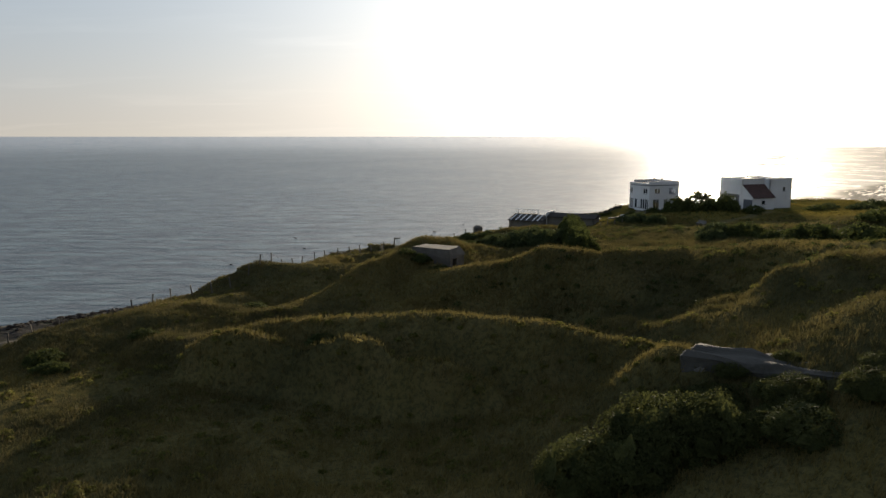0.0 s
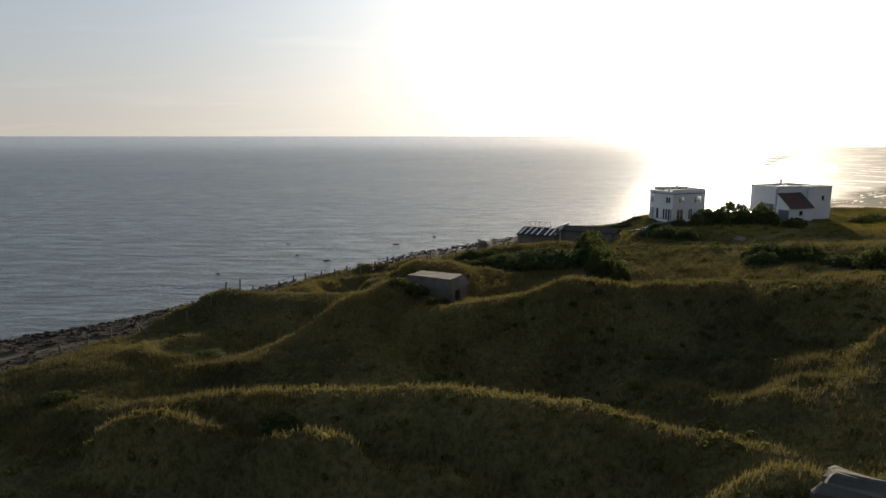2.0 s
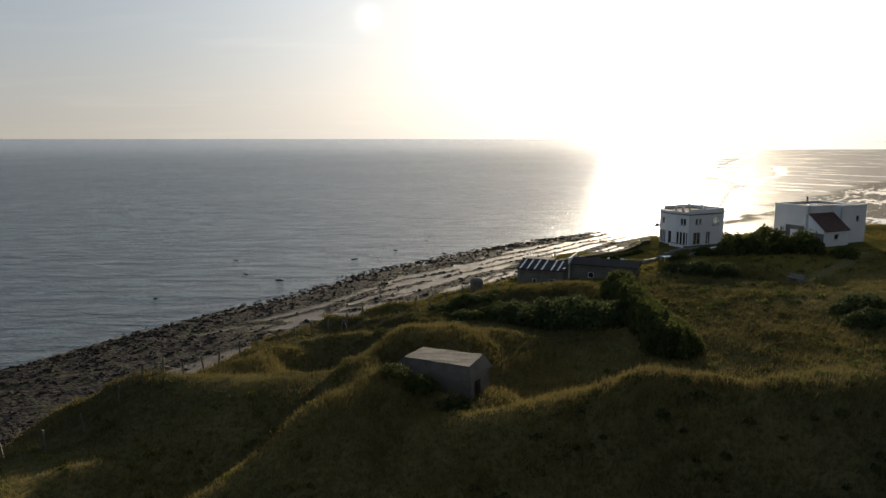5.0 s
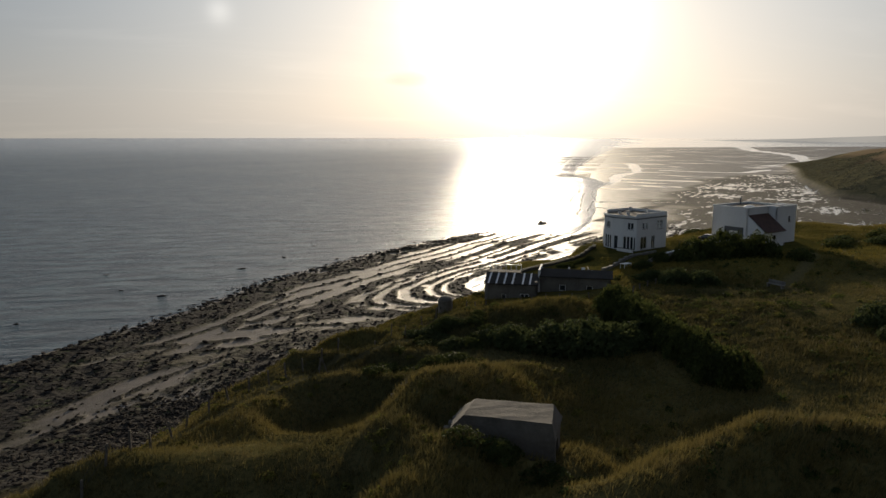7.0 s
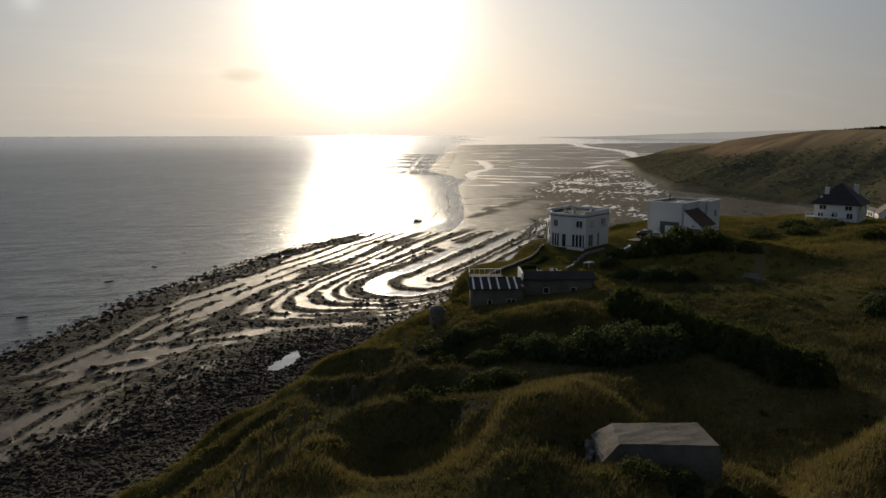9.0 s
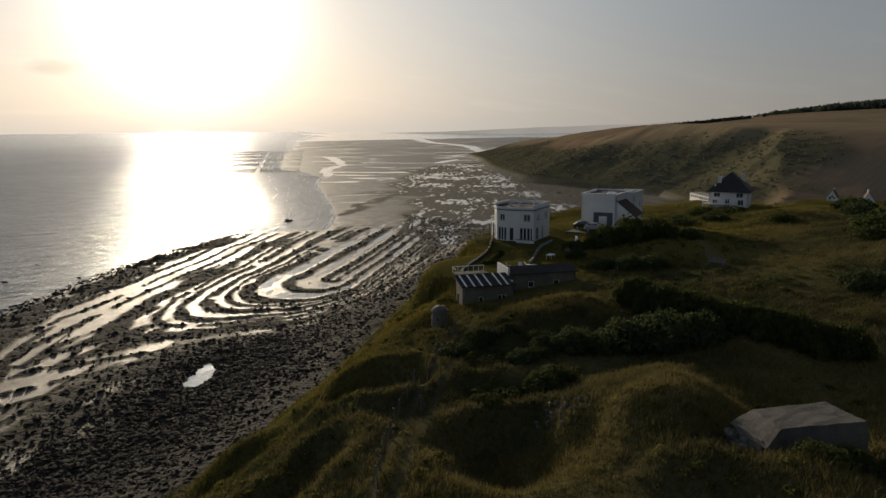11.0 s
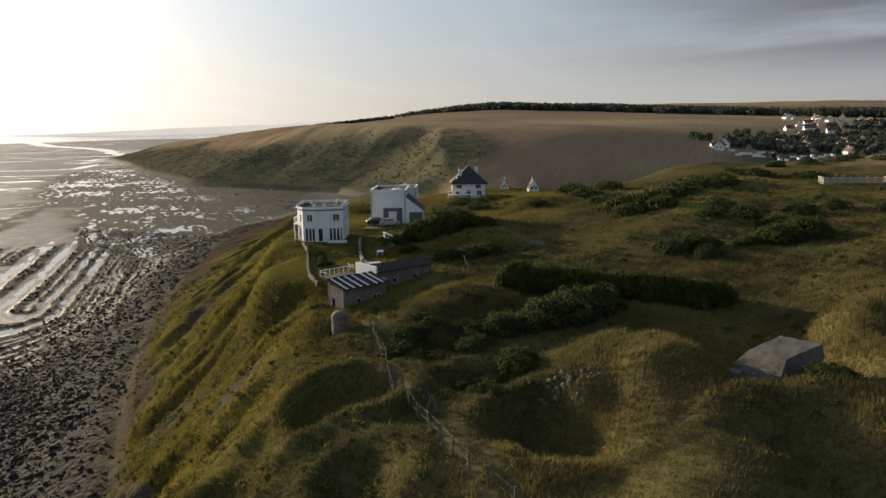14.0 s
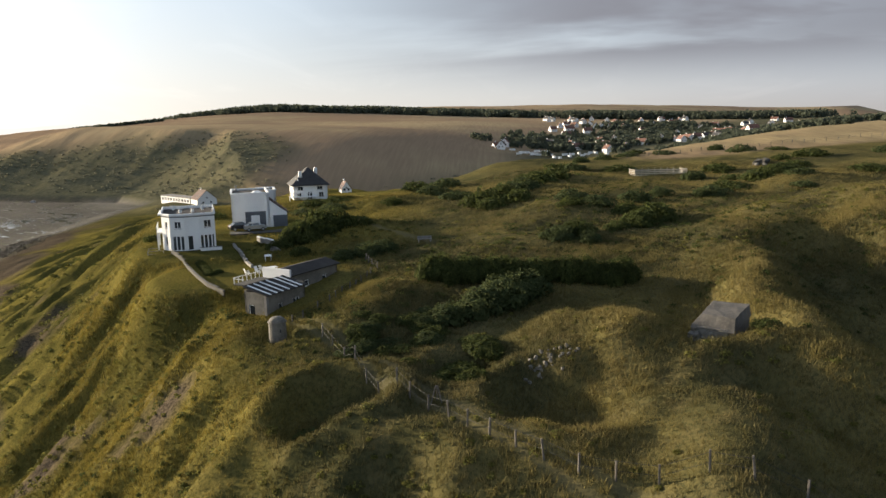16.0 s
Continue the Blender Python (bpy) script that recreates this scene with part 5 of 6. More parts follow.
# ---------------------------------------------------------------- fences, bench, pen
def fence(name, points, gap, tall, label, wires=2, thin=0.065):
    h = thing(name, pose(points[0][0], points[0][1], 0), label, "fence")
    spots = []
    for (x0, y0), (x1, y1) in zip(points, points[1:]):
        k = max(1, round(math.hypot(x1 - x0, y1 - y0) / gap))
        spots += [(x0 + (x1 - x0) * i / k, y0 + (y1 - y0) * i / k) for i in range(k)]
    ends = []
    base = boxed(-thin, -thin, -0.4, thin, thin, tall, 0.015)
    me = bpy.data.meshes.new("post")
    base.to_mesh(me)
    base.free()
    me.materials.append(GREY_WOOD)
    for x, y in spots:
        x, y = x + random.uniform(-0.2, 0.2), y + random.uniform(-0.2, 0.2)
        z = height(x, y)
        ob = new("post", me)
        ob.parent = h
        ob.matrix_local = pose(x - points[0][0], y - points[0][1], z, random.uniform(-7, 7), random.uniform(-7, 7), random.uniform(0, 90))
        ends.append(Vector((x - points[0][0], y - points[0][1], z)))
    for w in range(wires):
        bm = bmesh.new()
        for a, b in zip(ends, ends[1:]):
            lift = Vector((0, 0, tall * (0.9 - 0.45 * w)))
            side = Vector((-(b - a).y, (b - a).x, 0)).normalized() * 0.012
            vs = [bm.verts.new(p) for p in (a + lift - side, b + lift - side, b + lift + side, a + lift + side, a + lift + Vector((0, 0, 0.02)), b + lift + Vector((0, 0, 0.02)))]
            bm.faces.new((vs[0], vs[1], vs[2], vs[3]))
            bm.faces.new((vs[0], vs[4], vs[5], vs[1]))
            bm.faces.new((vs[3], vs[2], vs[5], vs[4]))
        part("wire", bm, RUBBER, h)
    return h


fence("cliff_fence", [(-52, 62), (-40, 77), (-32, 87), (-27, 94), (-22, 106), (-16, 113), (-9, 119), (-1, 125), (5, 129)], 2.6, 1.4, "row of leaning weathered posts along the cliff edge")
fence("field_fence", [(170, 66), (178, 40), (186, 0), (196, -60), (210, -120)], 4.0, 1.3, "post and wire fence across the pasture", 2, 0.08)
fence("shed_fence", [(8.5, 134), (10.5, 131.5), (14, 129.5), (20, 127.5), (27, 126), (33, 129)], 1.8, 0.9, "low weathered fence round the shed", 2)

brace = thing("fence_brace", pose(-11, 115.5, height(-11, 115.5)), "weathered tripod of posts bracing the fence", "fence")
for a in (0, 120, 240):
    ob = part("strut", boxed(-0.05, -0.05, -0.2, 0.05, 0.05, 1.4, 0.01), GREY_WOOD, brace)
    ob.matrix_local = pose(0.5 * math.cos(radians(a)), 0.5 * math.sin(radians(a)), 0, 17 * math.sin(radians(a)), -17 * math.cos(radians(a)), 0)

PALE_WOOD = simple("pale weathered timber", (0.46, 0.41, 0.33), 0.9, 0.3, 2.0, 0.01)
pen = thing("stock_pen", pose(110, 75.5, height(112, 70) - 0.2, 0, 0, -81), "long weathered timber stock pen on the dune crest", "pen")
for i in range(9):
    for y in (0, 4):
        part("post", boxed(i * 1.6 - 0.08, y - 0.08, -0.8, i * 1.6 + 0.08, y + 0.08, 1.7, 0.01), OLD_WOOD, pen)
for k in range(4):
    for y in (0,):
        part("plank", boxed(-0.2, y - 0.13, 0.1 + k * 0.42, 13.0, y - 0.08, 0.34 + k * 0.42), PALE_WOOD, pen)
    for x in (0, 12.8):
        part("end_plank", boxed(x - 0.13, 0, 0.1 + k * 0.42, x - 0.08, 4, 0.36 + k * 0.42), OLD_WOOD, pen)

bench = thing("bench", pose(43.0, 120.9, height(43, 120.9) - 0.05, 0, 0, -75), "pale weathered bench standing in the rough grass", "bench")
part("seat", boxed(-1.1, -0.25, 0.42, 1.1, 0.25, 0.5, 0.01), STONE, bench)
part("backrest", boxed(-1.1, 0.24, 0.5, 1.1, 0.3, 0.9, 0.01), STONE, bench)
for x in (-0.9, 0.9):
    part("leg", boxed(x - 0.08, -0.22, -0.1, x + 0.08, 0.22, 0.42), STONE, bench)

# ---------------------------------------------------------------- bushes, hedge, woods
rng = np.random.default_rng(4)


def leaf_quads(points, normals, size, gen):
    """Small leaf-sprays at the points, facing roughly along the normals."""
    k = len(points)
    n1 = normals + gen.normal(0, 0.55, (k, 3))
    n1 /= np.linalg.norm(n1, axis=1, keepdims=True)
    t1 = np.cross(n1, gen.normal(0, 1, (k, 3)))
    t1 /= np.linalg.norm(t1, axis=1, keepdims=True)
    t2 = np.cross(n1, t1)
    s = size * gen.uniform(0.6, 1.4, (k, 1))
    a, b = t1 * s, t2 * s * 0.6
    verts = np.stack([points - a, points - b + n1 * s * 0.2, points + a, points + b + n1 * s * 0.2], 1).reshape(-1, 3)
    return verts, np.arange(4 * k).reshape(-1, 4)


def clump(points_per, lobes, size, gen, flat=0.75):
    """A crown from several lobes: leaf-sprays over their shells, denser outside."""
    allp, alln = [], []
    for cx, cy, cz, r in lobes:
        d = gen.normal(0, 1, (int(points_per * r * r), 3))
        d /= np.linalg.norm(d, axis=1, keepdims=True)
        d = d[d[:, 2] > -0.45]
        rr = r * (0.78 + 0.3 * gen.random((len(d), 1)) ** 0.7) * (1 + 0.16 * np.sin(d[:, :1] * 5 + cx * 9) * np.cos(d[:, 1:2] * 6 + cy * 7))
        allp.append(np.array([[cx, cy, cz]]) + d * rr * np.array([[1, 1, flat]]))
        alln.append(d)
    return leaf_quads(np.concatenate(allp), np.concatenate(alln), size, gen)


bush_meshes = []
for v in range(5):
    gen = np.random.default_rng(20 + v)
    lobes = [(0, 0, 0.3, 0.75)] + [(0.62 * math.cos(a + v), 0.62 * math.sin(a + v), gen.uniform(0.1, 0.3), gen.uniform(0.32, 0.52)) for a in np.linspace(0, math.tau, 6)[:-1]]
    verts, faces = clump(2600, lobes, 0.052, gen)
    core, cf = clump(160, [(x, y, z, r * 0.8) for x, y, z, r in lobes], 0.2, gen)
    bush_meshes.append((np.concatenate([verts, core]), np.concatenate([faces, cf + len(verts)])))
bush_data = [[mesh_from("bush", *bm, mat) for bm in bush_meshes] for mat in (LEAVES, PALE_LEAVES)]
light_meshes = []
for v in range(4):
    gen = np.random.default_rng(60 + v)
    lobes = [(0, 0, 0.25, 0.7)] + [(0.66 * math.cos(a + v), 0.66 * math.sin(a + v), gen.uniform(0.05, 0.35), gen.uniform(0.3, 0.5)) for a in np.linspace(0, math.tau, 7)[:-1]]
    light_meshes.append(clump(900, lobes, 0.085, gen))
light_data = [[mesh_from("bush", *bm, mat) for bm in light_meshes] for mat in (LEAVES, PALE_LEAVES)]
thickets = []
for v in range(2):
    gen = np.random.default_rng(80 + v)
    lobes = [(0, 0, 0.3, 0.78)] + [(0.55 * math.cos(a + v), 0.55 * math.sin(a + v), gen.uniform(0.15, 0.4), gen.uniform(0.34, 0.5)) for a in np.linspace(0, math.tau, 8)[:-1]]
    verts, faces = clump(9500, lobes, 0.024, gen)
    core, cf = clump(160, [(x, y, z, r * 0.8) for x, y, z, r in lobes], 0.2, gen)
    thickets.append(mesh_from("bush", np.concatenate([verts, core]), np.concatenate([faces, cf + len(verts)]), THICKET))


def bush(x, y, r, h, pale=0, label="dark rounded shrub in the dune grass", sink=0.0):
    near = "ruin" in label
    ob = new("bush", random.choice(thickets if near else light_data[pale] if x > 56 or r < 1.4 else bush_data[pale]))
    ob.matrix_world = pose(x, y, height(x, y) - 0.1 * h - sink, 0, 0, random.uniform(0, 360)) @ Matrix.Diagonal((r, r * random.uniform(0.85, 1.1), h, 1))
    tagged(ob, label, "bush", "dune bushes")


for x, y, r, h in ((6.6, 35.6, 2.8, 2.9), (10.6, 37.0, 3.3, 3.7), (13.2, 36.4, 2.6, 3.4), (8.6, 35.0, 2.6, 3.0), (15.0, 40.2, 2.0, 1.5), (18.2, 38.0, 2.2, 1.7), (21.5, 35.8, 2.2, 1.6), (17.0, 35.0, 2.6, 1.8)):
    bush(x, y, r, h, 0, "large dark rounded bush beside the bunker ruin")
for x, y, r, h in ((16.2, 41.4, 1.2, 0.9), (19.5, 41.6, 1.0, 0.8), (22.6, 37.6, 1.3, 0.9), (26.0, 37.4, 1.1, 0.8)):
    bush(x, y, r, h, 0, "low scrub growing over the bunker ruin")
for x, y, r, h in ((45, 140.5, 3.4, 4.2), (49, 138.5, 3.6, 5.0), (53.5, 137, 3.2, 4.4), (41.5, 143, 2.0, 2.2), (48, 142.5, 2.6, 3.4), (57, 133, 2.2, 2.0), (36, 138.5, 1.6, 1.6)):
    bush(x, y, r, h, 0, "dense dark shrub screening the drive")
for x, y, r, h in ((34.5, 128.5, 2.4, 2.2), (37, 126.5, 2.2, 2.0), (33, 131.5, 1.8, 1.6)):
    bush(x, y, r, h, 1, "grey-green shrub beside the shed path")
for x, y, r, h in ((10.5, 112, 3.2, 3.2), (13, 109.5, 3.6, 3.9), (8, 115.5, 2.6, 2.4), (15.5, 107, 3.0, 3.4)):
    bush(x, y, r, h, 1, "pale green shrub against the hedge")
for i in range(26):
    x, y = 4 + random.gauss(0, 4.5), 120 + random.gauss(0, 3.5)
    if math.hypot(x - 2, y - 127) > 3 and math.hypot(x + 8.3, y - 124.5) > 7:
        bush(x, y, random.uniform(0.9, 1.9), random.uniform(0.7, 1.3), random.random() < 0.4, "low bramble scrub in the hollow")
for x, y, r, h in ((-3.6, 87.4, 1.5, 1.1), (-1.2, 86.2, 1.3, 0.9), (-5.6, 88.2, 1.2, 0.8), (1.2, 85.6, 1.2, 0.8)):
    bush(x, y, r, h, 0, "dark scrub growing against the bunker wall")
for x, y, r, h in ((-3, 113.5, 2.4, 1.7), (-5, 115, 1.9, 1.5), (-1, 111.5, 2.0, 1.6), (-6.5, 112.5, 1.6, 1.2), (-10, 126, 1.7, 1.0), (-12, 125, 1.2, 0.8)):
    bush(x, y, r, h, 0, "dark bramble filling the crater")
for x, y, r, h in ((74, 112, 4.5, 3.6), (80, 108, 4.2, 3.0), (86, 104, 5.0, 2.8), (93, 100, 4.5, 2.6), (68, 110, 3.0, 2.2), (72, 105, 3.5, 2.2), (100, 96, 4.5, 2.6),
                   (38, 101, 2.6, 1.7), (41, 98, 2.8, 1.8), (36, 97, 2.2, 1.3), (45, 88, 3.4, 2.4), (49, 85, 3.8, 2.6), (53, 84, 3.2, 2.2), (56, 88, 2.8, 1.8), (42, 92, 2.0, 1.2),
                   (62, 92, 3.0, 1.8)):
    bush(x, y, r, h * 1.4, random.random() < 0.35, "wind-shaped shrub on the rough pasture")
for x, y, r, h in ((66, 96, 3.2, 2.0), (58, 97, 2.2, 1.3), (90, 118, 3.4, 2.0), (100, 124, 4.0, 2.4), (108, 128, 4.2, 2.4), (118, 122, 4.0, 2.2), (84, 131, 2.4, 1.6),
                   (76, 146, 2.6, 1.4), (80, 149, 2.8, 1.5), (84, 144, 3.0, 1.5), (90, 150, 3.0, 1.5), (96, 146, 3.0, 1.4), (75, 166, 2.6, 1.8), (80, 169, 2.6, 1.7), (66, 171, 2.0, 1.3), (58, 171, 1.8, 1.2)):
    bush(x, y, r, h * 1.4, random.random() < 0.35, "wind-shaped shrub on the rough pasture")
for i in range(70):
    a, d = random.uniform(0.2, 1.0), random.uniform(105, 260)
    x, y = -64 + d * math.cos(-a * 0.75 + 0.05), 111 + d * math.sin(-a * 0.75 + 0.05)
    if random.random() < 0.75 and 70 < x < 260:
        bush(x, y, random.uniform(1.8, 4.8), random.uniform(1.4, 3.4), random.random() < 0.4, "wind-shaped shrub on the rough pasture")
for x, y, r, h in ((-37, 63, 2.0, 1.4), (-35, 60.5, 1.6, 1.0), (-30, 68, 1.4, 0.9), (-22, 77, 2.2, 1.2), (-25, 79, 1.8, 1.0), (-10.5, 57.0, 1.6, 0.9)):
    bush(x, y, r, h, 0, "dark bramble patch on the dune slope")
gen = np.random.default_rng(9)
hedge_line = [(20.5, 118.5), (19.5, 112), (18.5, 103), (17.8, 94)]
lawn_hedge = thing("lawn_hedge", pose(31, 149, 0), "low clipped dark hedge round the garden lawn", "hedge")
for (x0, y0), (x1, y1) in zip([(35, 153), (31, 150.6), (28, 148.9)], [(31, 150.6), (28, 148.9), (30, 148.0)]):
    for k in np.linspace(0, 1, 5)[:-1]:
        x, y = x0 + (x1 - x0) * k, y0 + (y1 - y0) * k
        ob = new("shrub", bush_data[0][random.randrange(5)])
        ob.parent = lawn_hedge
        ob.matrix_local = pose(x - 31, y - 149, height(x, y) - 0.1, 0, 0, random.uniform(0, 360)) @ Matrix.Diagonal((0.75, 0.75, 0.75, 1))
hedge = thing("hedge", pose(19, 106, 0), "dense dark windbreak hedge across the dune field", "hedge")
for (x0, y0), (x1, y1) in zip(hedge_line, hedge_line[1:]):
    for k in np.linspace(0, 1, 7)[:-1]:
        x, y = x0 + (x1 - x0) * k + gen.normal(0, 0.4), y0 + (y1 - y0) * k
        ob = new("shrub", bush_data[0][random.randrange(5)])
        ob.parent = hedge
        r = gen.uniform(1.7, 2.2)
        ob.matrix_local = pose(x - 19, y - 106, height(x, y) - 0.2, 0, 0, random.uniform(0, 360)) @ Matrix.Diagonal((r, r, gen.uniform(3.0, 3.7), 1))


def wood(name, points, width, tall, count, size, label, seed):
    gen = np.random.default_rng(seed)
    ps = np.array(points, float)
    seg = gen.integers(0, len(ps) - 1, count)
    k = gen.random((count, 1))
    c = ps[seg] * (1 - k) + ps[seg + 1] * k + gen.normal(0, width, (count, 2)) * 0.5
    z = land(c[:, 0], c[:, 1])[0]
    r = tall * gen.uniform(0.3, 0.5, count)
    pts, nrm = [], []
    for j in range(26):
        d = gen.normal(0, 1, (count, 3))
        d /= np.linalg.norm(d, axis=1, keepdims=True)
        d[:, 2] = np.abs(d[:, 2])
        pts.append(np.stack([c[:, 0], c[:, 1], z + tall * gen.uniform(0.0, 0.3, count)], 1) + d * r[:, None])
        nrm.append(d)
    v, f = leaf_quads(np.concatenate(pts), np.concatenate(nrm), size, gen)
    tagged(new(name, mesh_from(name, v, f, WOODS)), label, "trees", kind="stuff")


def tussocks(name, count, x0, x1, y0, y1, keep, mat, label, seed, lo=0.35, hi=1.1):
    """Low clumps of coarse grass and scrub strewn over the turf."""
    gen = np.random.default_rng(seed)
    x, y = gen.uniform(x0, x1, count), gen.uniform(y0, y1, count)
    z, rock, sand, field, path, bare, *_ = land(x, y)
    ok = (z > 6) & (path < 0.3) & keep(x, y) & (fractal(x, y, 16, seed, 3) + 0.25 * gen.normal(0, 1, count) > 0.0)
    for lx, ly, r in ((44, 157, 9), (66, 155, 11), (27, 148, 9), (17, 136, 5), (24, 134, 6), (112, 157, 9), (-2, 91, 4)):
        ok &= np.hypot(x - lx, y - ly) > r
    x, y, z = x[ok], y[ok], z[ok]
    k = len(x)
    r = lo + (hi - lo) * gen.random(k) ** 2
    pts, nrm = [], []
    for j in range(44):
        d = gen.normal(0, 1, (k, 3))
        d /= np.linalg.norm(d, axis=1, keepdims=True)
        d[:, 2] = np.abs(d[:, 2])
        pts.append(np.stack([x, y, z], 1) + d * r[:, None] * np.array([1, 1, 0.6]) * gen.uniform(0.7, 1.1, (k, 1)))
        nrm.append(d)
    v, f = leaf_quads(np.concatenate(pts), np.concatenate(nrm), 0.12, gen)
    tagged(new(name, mesh_from(name, v, f, mat)), label, "grass", kind="stuff")


def hill_scrub(count, seed):
    """Scrub and coarse grass over the slopes of the headland."""
    gen = np.random.default_rng(seed)
    x, y = gen.uniform(310, 760, count), gen.uniform(120, 900, count)
    z, rock, sand, field, *_ = land(x, y)
    axis, = along(VALLEY, x, y)
    ok = (z > 7) & (field + 0.5 * gen.random(count) < 0.7) & (axis < 20) & (fractal(x, y, 55, seed, 4) + 0.4 * gen.normal(0, 1, count) > -0.35)
    for lx, ly, r in ((326, 268, 16), (340, 290, 26), (252, 180, 14)):
        ok &= np.hypot(x - lx, y - ly) > r
    x, y, z = x[ok], y[ok], z[ok]
    k = len(x)
    r = 0.4 + 1.4 * gen.random(k) ** 2.5
    pts, nrm = [], []
    for j in range(12):
        d = gen.normal(0, 1, (k, 3))
        d /= np.linalg.norm(d, axis=1, keepdims=True)
        d[:, 2] = np.abs(d[:, 2])
        pts.append(np.stack([x, y, z], 1) + d * r[:, None] * np.array([1.3, 1.3, 0.4]))
        nrm.append(d)
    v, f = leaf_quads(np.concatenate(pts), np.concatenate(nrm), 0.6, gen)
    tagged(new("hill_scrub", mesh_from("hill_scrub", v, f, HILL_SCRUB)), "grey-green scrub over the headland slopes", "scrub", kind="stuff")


hill_scrub(17000, 151)


def clear_of_pits(x, y):
    return (np.hypot(x + 8.3, y - 124.5) > 4) & (np.hypot(x + 10.5, y - 105.8) > 5)


tussocks("cliff_tussocks", 6500, -40, 110, 110, 235, lambda x, y: y > 128 + 0.72 * (x + 10), TUSSOCK, "olive tussocks clinging to the grassy cliff", 141, 0.3, 0.8)
tussocks("dune_tussocks", 3600, -45, 70, 36, 150, clear_of_pits, TUSSOCK, "coarse olive tussocks over the dunes", 142, 0.22, 0.6)
tussocks("dune_scrub", 3600, -40, 130, 60, 150, lambda x, y: clear_of_pits(x, y) & (x > -2), LEAVES, "low dark scrub strewn over the rough pasture", 143, 0.22, 0.95)
tussocks("cliff_scrub", 900, -30, 110, 120, 235, lambda x, y: y > 130 + 0.72 * (x + 10), LEAVES, "dark scrub patches on the cliff", 144, 0.4, 1.2)

# ---------------------------------------------------------------- far village
def place(az, d):
    x, y = -63.9 + d * math.sin(radians(az)), 111.5 + d * math.cos(radians(az))
    return x, y, height(x, y)


variants = [gable_house("village_house", pose(0, 0, -80), 6.5, 9.0, 3.0, 45, mat, label, "village houses")
            for mat, label in ((RED_TILE, "white village house with red tiled roof"), (SLATE, "white village house with dark slate roof"))]
used = []
spots = [(94.5, 690), (102.3, 720), (105.5, 760), (107.5, 730), (109.3, 780), (99.5, 610), (90.9, 575), (91.6, 590), (91.2, 605)]
while len(spots) < 84:
    az, d = random.uniform(94.6, 113.5), random.uniform(620, 1180)
    if d < 620 + (az - 94) * 6 or (az > 111.5 and d < 950):
        continue
    spots.append((az, d))
for i, (az, d) in enumerate(spots):
    x, y, z = place(az, d)
    if any(math.hypot(x - a, y - b) < 15 for a, b in used):
        continue
    used.append((x, y))
    ob = copy_thing(variants[i % 3 == 0], pose(x, y, z, 0, 0, random.choice((-70, -95, -85, -100, 20, -55)) + random.uniform(-12, 12)))
    ob.scale = (1, random.uniform(0.85, 1.3), random.uniform(0.85, 1.15))
for v in variants:
    for o in (*v.children_recursive, v):
        bpy.data.objects.remove(o)


def caravan(m):
    h = thing("caravan", m, "white static caravan on the holiday park", "caravan", "caravans")
    part("body", boxed(0, 0, 0.5, 7.5, 3, 3.0, 0.12), WHITE_PAINT, h)
    part("roof", boxed(-0.1, -0.1, 3.0, 7.6, 3.1, 3.12, 0.03), STONE, h)
    for x in (1.0, 3.2, 5.4):
        part("window", boxed(x, -0.03, 1.3, x + 1.2, 0.02, 2.2), GLASS, h)
    for x in (1.5, 6.0):
        part("wheel", cylinder(bmesh.new(), 0.35, 0.2, (x, 0.3, 0.35), 10, axis="Y"), RUBBER, h)
    return h


x, y, z = place(94.2, 560)
first = caravan(pose(x, y, z, 0, 0, 70) @ Matrix.Scale(0.8, 4))
for i in range(21):
    x, y, z = place(92.4 + i * 0.36 + random.uniform(-0.12, 0.12), 560 + random.uniform(-22, 30))
    copy_thing(first, pose(x, y, z, 0, 0, random.choice((70, 10, 120)) + random.uniform(-8, 8)) @ Matrix.Scale(random.uniform(0.7, 0.9), 4))

wood("far_wood", [place(az, 1500)[:2] for az in (67, 72, 78, 84, 90, 93.6)], 60, 20, 2000, 3.0, "dark strip of woodland on the skyline", 51)
wood("skyline_wood", [place(az, 1480)[:2] for az in (97.5, 103, 109, 113)], 70, 22, 1700, 3.0, "dark wood beyond the village", 52)
wood("field_copse", [place(az, d)[:2] for az, d in ((59.5, 1150), (62, 1180), (65, 1200))], 22, 6, 160, 2.5, "low copse on the hill field", 53)
wood("village_trees", [place(az, d)[:2] for az, d in ((94, 640), (97, 700), (100, 760), (103, 860), (108, 800), (112, 900), (100, 960), (106, 1050))], 55, 7.5, 1100, 2.2, "garden trees and hedges among the village houses", 54)
wood("valley_scrub", [place(az, d)[:2] for az, d in ((104, 560), (108, 520), (112, 480), (116, 460))], 40, 4.5, 420, 1.6, "dense scrub along the valley edge", 55)

